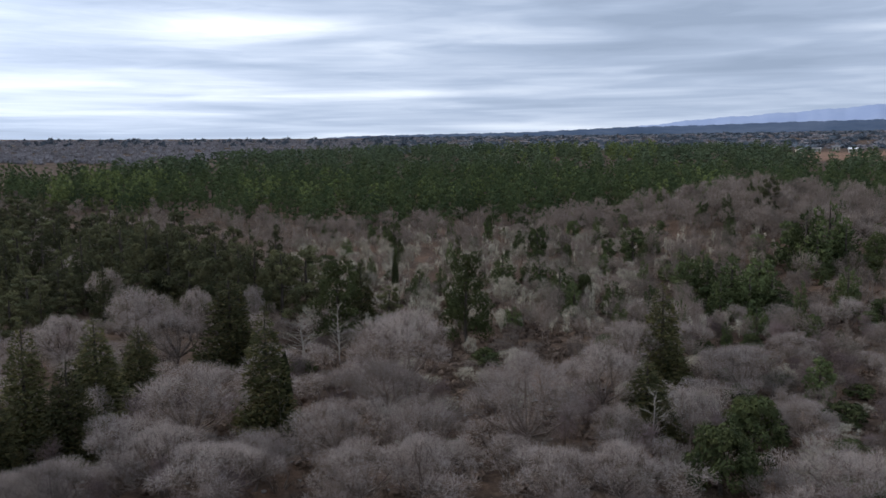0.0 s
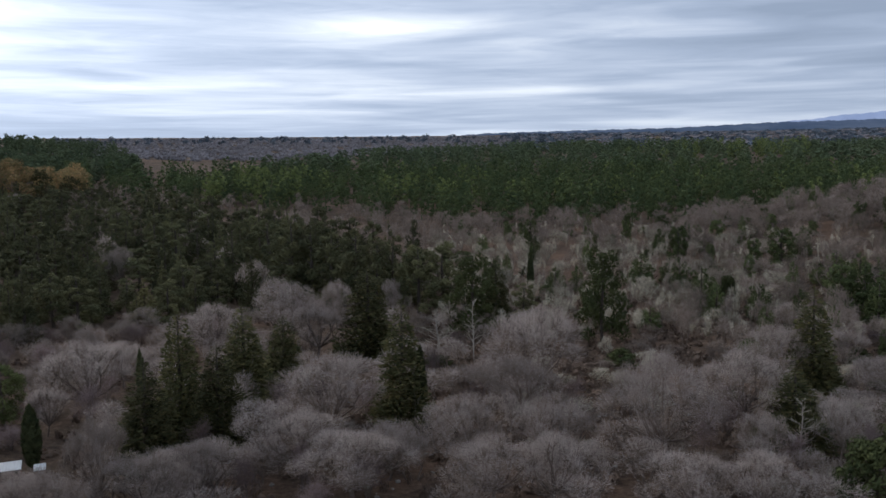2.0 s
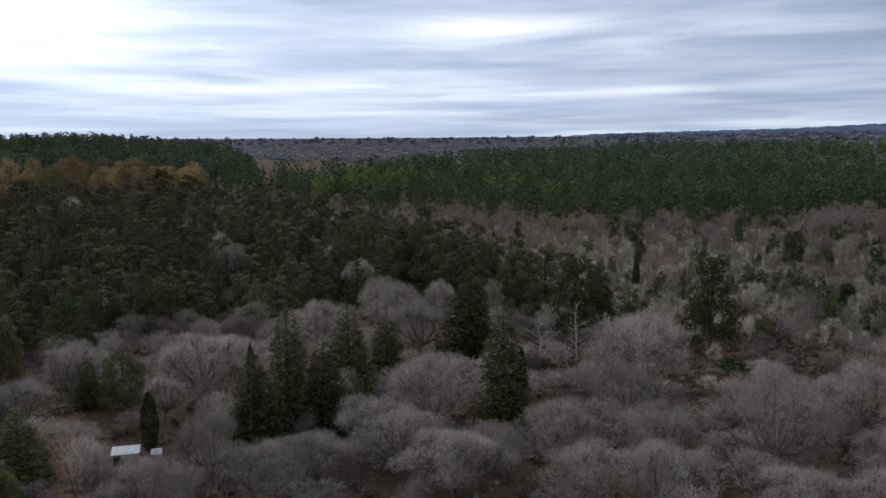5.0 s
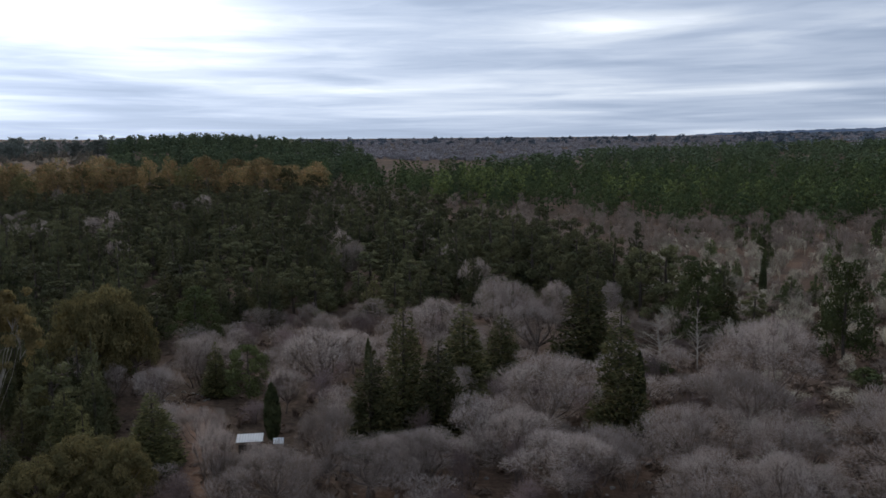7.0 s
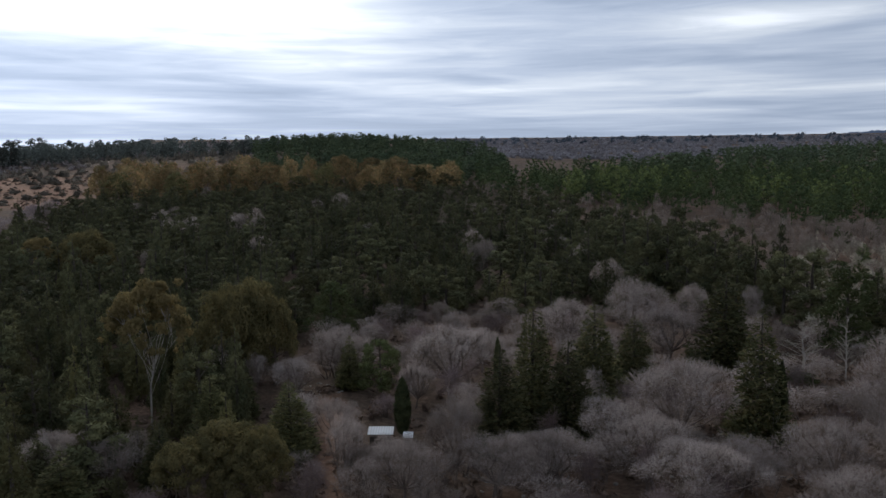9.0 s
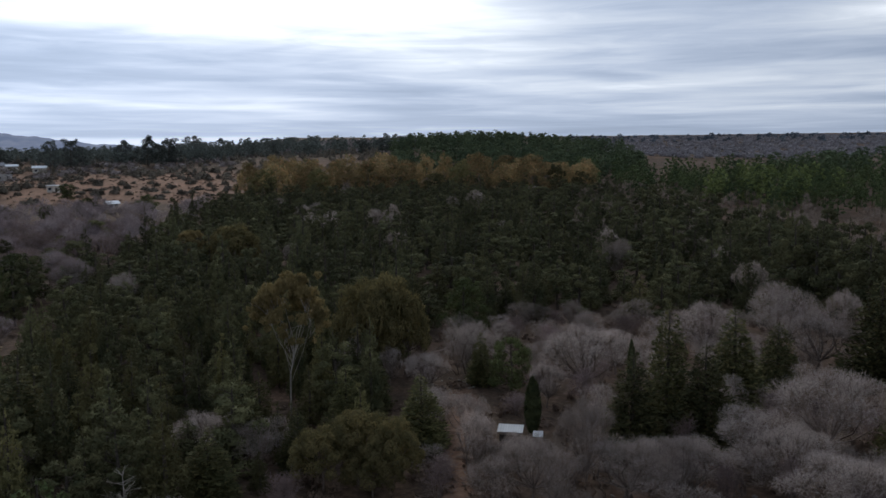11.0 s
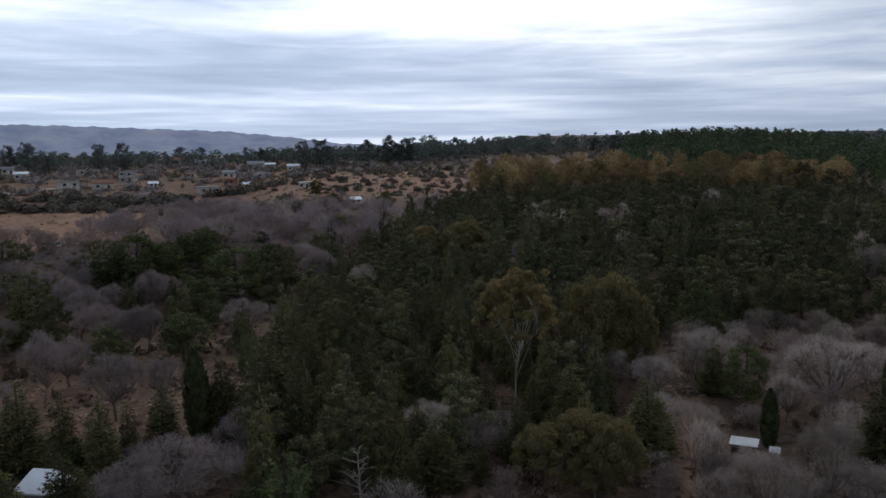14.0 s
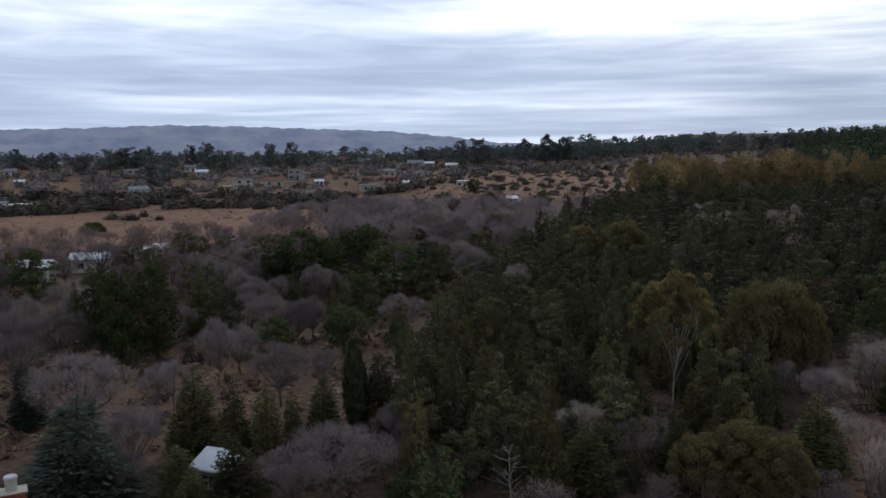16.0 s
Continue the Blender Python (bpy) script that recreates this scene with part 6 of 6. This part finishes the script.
def shed(x, y, w, d, turn):
    root = new("shed")
    root.matrix_basis = Matrix.Translation((x, y, float(ground_z(x, y)))) @ Matrix.Rotation(radians(turn), 4, "Z")
    part("wall", box(-w / 2 + 0.2, -d / 2 + 0.2, -0.3, w / 2 - 0.2, d / 2 - 0.2, 1.12), M_BARK, root, "weathered dark board wall")
    part("roof", corrugated(w, d, 1.42, 1.62), M_TIN, root, "pale corrugated tin sheet roof")
    part("sheet", corrugated(0.9, 0.8, 1.0, 1.3), M_TIN, root).location = (w / 2 + 1.3, -0.1, 0.0)
    for sx in (-1, 1):
        part("post", box(sx * (w / 2 - 0.3) - 0.06, -d / 2 + 0.02, -0.3, sx * (w / 2 - 0.3) + 0.06, -d / 2 + 0.14, 1.24), M_BARK, root)
    part("post", box(w / 2 + 1.2, -0.15, -0.3, w / 2 + 1.3, -0.05, 1.1), M_BARK, root)
    return tagged(root, "small open shed with a pale corrugated tin roof beside a cypress", "shed")


def pavilion(x, y, w, turn):
    """A square garden house with a low hipped white roof."""
    root = new("garden_house")
    root.matrix_basis = Matrix.Translation((x, y, float(ground_z(x, y)))) @ Matrix.Rotation(radians(turn), 4, "Z")
    part("wall", box(-w / 2, -w / 2, -0.4, w / 2, w / 2, 2.5), M_PLASTER, root, "cream plastered wall")
    bm = bmesh.new()
    e = w / 2 + 0.45
    eave = [bm.verts.new(c) for c in ((-e, -e, 2.5), (e, -e, 2.5), (e, e, 2.5), (-e, e, 2.5))]
    rim = [bm.verts.new((v.co.x, v.co.y, 2.36)) for v in eave]
    apex = [bm.verts.new((-0.9, 0, 3.75)), bm.verts.new((0.9, 0, 3.75))]
    bm.faces.new([eave[0], eave[1], apex[1], apex[0]])
    bm.faces.new([eave[1], eave[2], apex[1]])
    bm.faces.new([eave[2], eave[3], apex[0], apex[1]])
    bm.faces.new([eave[3], eave[0], apex[0]])
    for i in range(4):
        bm.faces.new([eave[i], rim[i], rim[(i + 1) % 4], eave[(i + 1) % 4]])
    bm.faces.new(rim[::-1])
    part("roof", bm, M_TIN, root, "white painted sheet hip roof")
    for i in range(-1, 2, 2):
        win = part("window", box(i * w / 4 - 0.6, -w / 2 - 0.05, 0.8, i * w / 4 + 0.6, -w / 2 + 0.02, 2.0), M_WHITEWALL, root)
        part("pane", box(i * w / 4 - 0.5, -w / 2 - 0.065, 0.9, i * w / 4 + 0.5, -w / 2 - 0.04, 1.9), M_GLASS, win)
    return tagged(root, "cream garden house with a white hipped roof among conifers", "garden house")


def chimney_house(x, y, w, d, turn):
    """The near house of which only the chimney rises into view."""
    root = new("house")
    root.matrix_basis = Matrix.Translation((x, y, float(ground_z(x, y)))) @ Matrix.Rotation(radians(turn), 4, "Z")
    part("wall", walls(w, d, 2.2, 0.9), M_WHITEWALL, root)
    part("roof", gable(w, d, 2.28, 0.9, 0.5), M_REDROOF, root)
    chim = part("chimney", box(-0.62, -0.5, 1.8, 0.62, 0.5, 5.0, 0.02), M_WHITEWALL, root, "white plastered chimney stack")
    for i, z in enumerate((5.0, 5.1, 5.2, 5.3)):
        part("brick_course", box(-0.74, -0.60, z + 0.004, 0.74, 0.60, z + 0.096, 0.012), M_BRICK, chim, "course of red brick")
    part("cap", box(-0.80, -0.66, 5.404, 0.80, 0.66, 5.50, 0.02), M_PLASTER, chim)
    bm = bmesh.new()
    bmesh.ops.create_cone(bm, cap_ends=True, segments=20, radius1=0.36, radius2=0.34, depth=0.8, matrix=Matrix.Translation((-0.1, 0, 5.9)))
    part("pot", bm, M_PLASTER, chim, "pale round chimney pot")
    bm = bmesh.new()
    bmesh.ops.create_cone(bm, cap_ends=True, segments=20, radius1=0.42, radius2=0.38, depth=0.12, matrix=Matrix.Translation((-0.1, 0, 6.36)))
    part("pot_lid", bm, M_WHITEWALL, chim)
    return tagged(root, "white house with a brick-banded chimney and round pot", "house")


shed(-45.0, 58.7, 2.3, 1.7, 32)
pavilion(-65.3, 7.3, 2.3, 48)
chimney_house(-57.3, -6.0, 8.0, 6.0, 96)


# ---------------------------------------------------------------- a dirt road across the hillside
def ribbon(name, points, width, label):
    pts = [Vector(p) for p in points]
    fine_pts = []
    for a, b in zip(pts, pts[1:]):
        for i in range(8):
            fine_pts.append(a.lerp(b, i / 8))
    fine_pts.append(pts[-1])
    v, q = [], []
    for i, c in enumerate(fine_pts):
        t = (fine_pts[min(i + 1, len(fine_pts) - 1)] - fine_pts[max(i - 1, 0)]).normalized()
        n = Vector((-t.y, t.x)) * width / 2
        for s in (-1, 1):
            x, y = c.x + n.x * s, c.y + n.y * s
            v.append((x, y, float(ground_z(x, y)) + 0.25))
        if i:
            q.append((2 * i - 2, 2 * i - 1, 2 * i + 1, 2 * i))
    return tagged(new(name, mesh_of(name, v, q, M_ROAD)), label, "road", "", "structure")


ribbon("road", ((-394.9, 7.2), (-411.4, 22.2), (-428.3, 38.7), (-448.5, 60.3), (-453.2, 75.6), (-458.9, 104.0)), 4.0, "pale dirt road winding between the hillside houses")


# ---------------------------------------------------------------- stones in the litter
def rubble(rng, spots, sizes):
    pieces = []
    cube = np.array([(x, y, z) for z in (-1, 1) for y in (-1, 1) for x in (-1, 1)], float)
    faces = np.array([(0, 2, 3, 1), (4, 5, 7, 6), (0, 1, 5, 4), (1, 3, 7, 5), (3, 2, 6, 7), (2, 0, 4, 6)])
    zs = ground_z(spots[:, 0], spots[:, 1])
    for (x, y), z, s in zip(spots, zs, sizes):
        v = cube * np.array([s, s * rng.uniform(0.5, 0.9), s * rng.uniform(0.3, 0.6)]) + rng.normal(0, 0.18 * s, (8, 3))
        a = rng.random() * 6.283
        v = np.stack([v[:, 0] * math.cos(a) - v[:, 1] * math.sin(a), v[:, 0] * math.sin(a) + v[:, 1] * math.cos(a), v[:, 2]], 1)
        pieces.append((v + np.array([x, y, z + 0.2 * s]), faces))
    return join(pieces)


p = np.concatenate([scatter(rng, 520, (-28, 32), (58, 100), None), scatter(rng, 60, (15.5, 18.5), (98, 104), None), scatter(rng, 45, (40, 43.5), (88, 97), None), scatter(rng, 60, (-28, -23), (68, 80), None)])
stuff("rubble", rubble(rng, p, rng.uniform(0.06, 0.20, len(p))), M_STONE, "pale broken stones lying in the leaf litter", "stones")
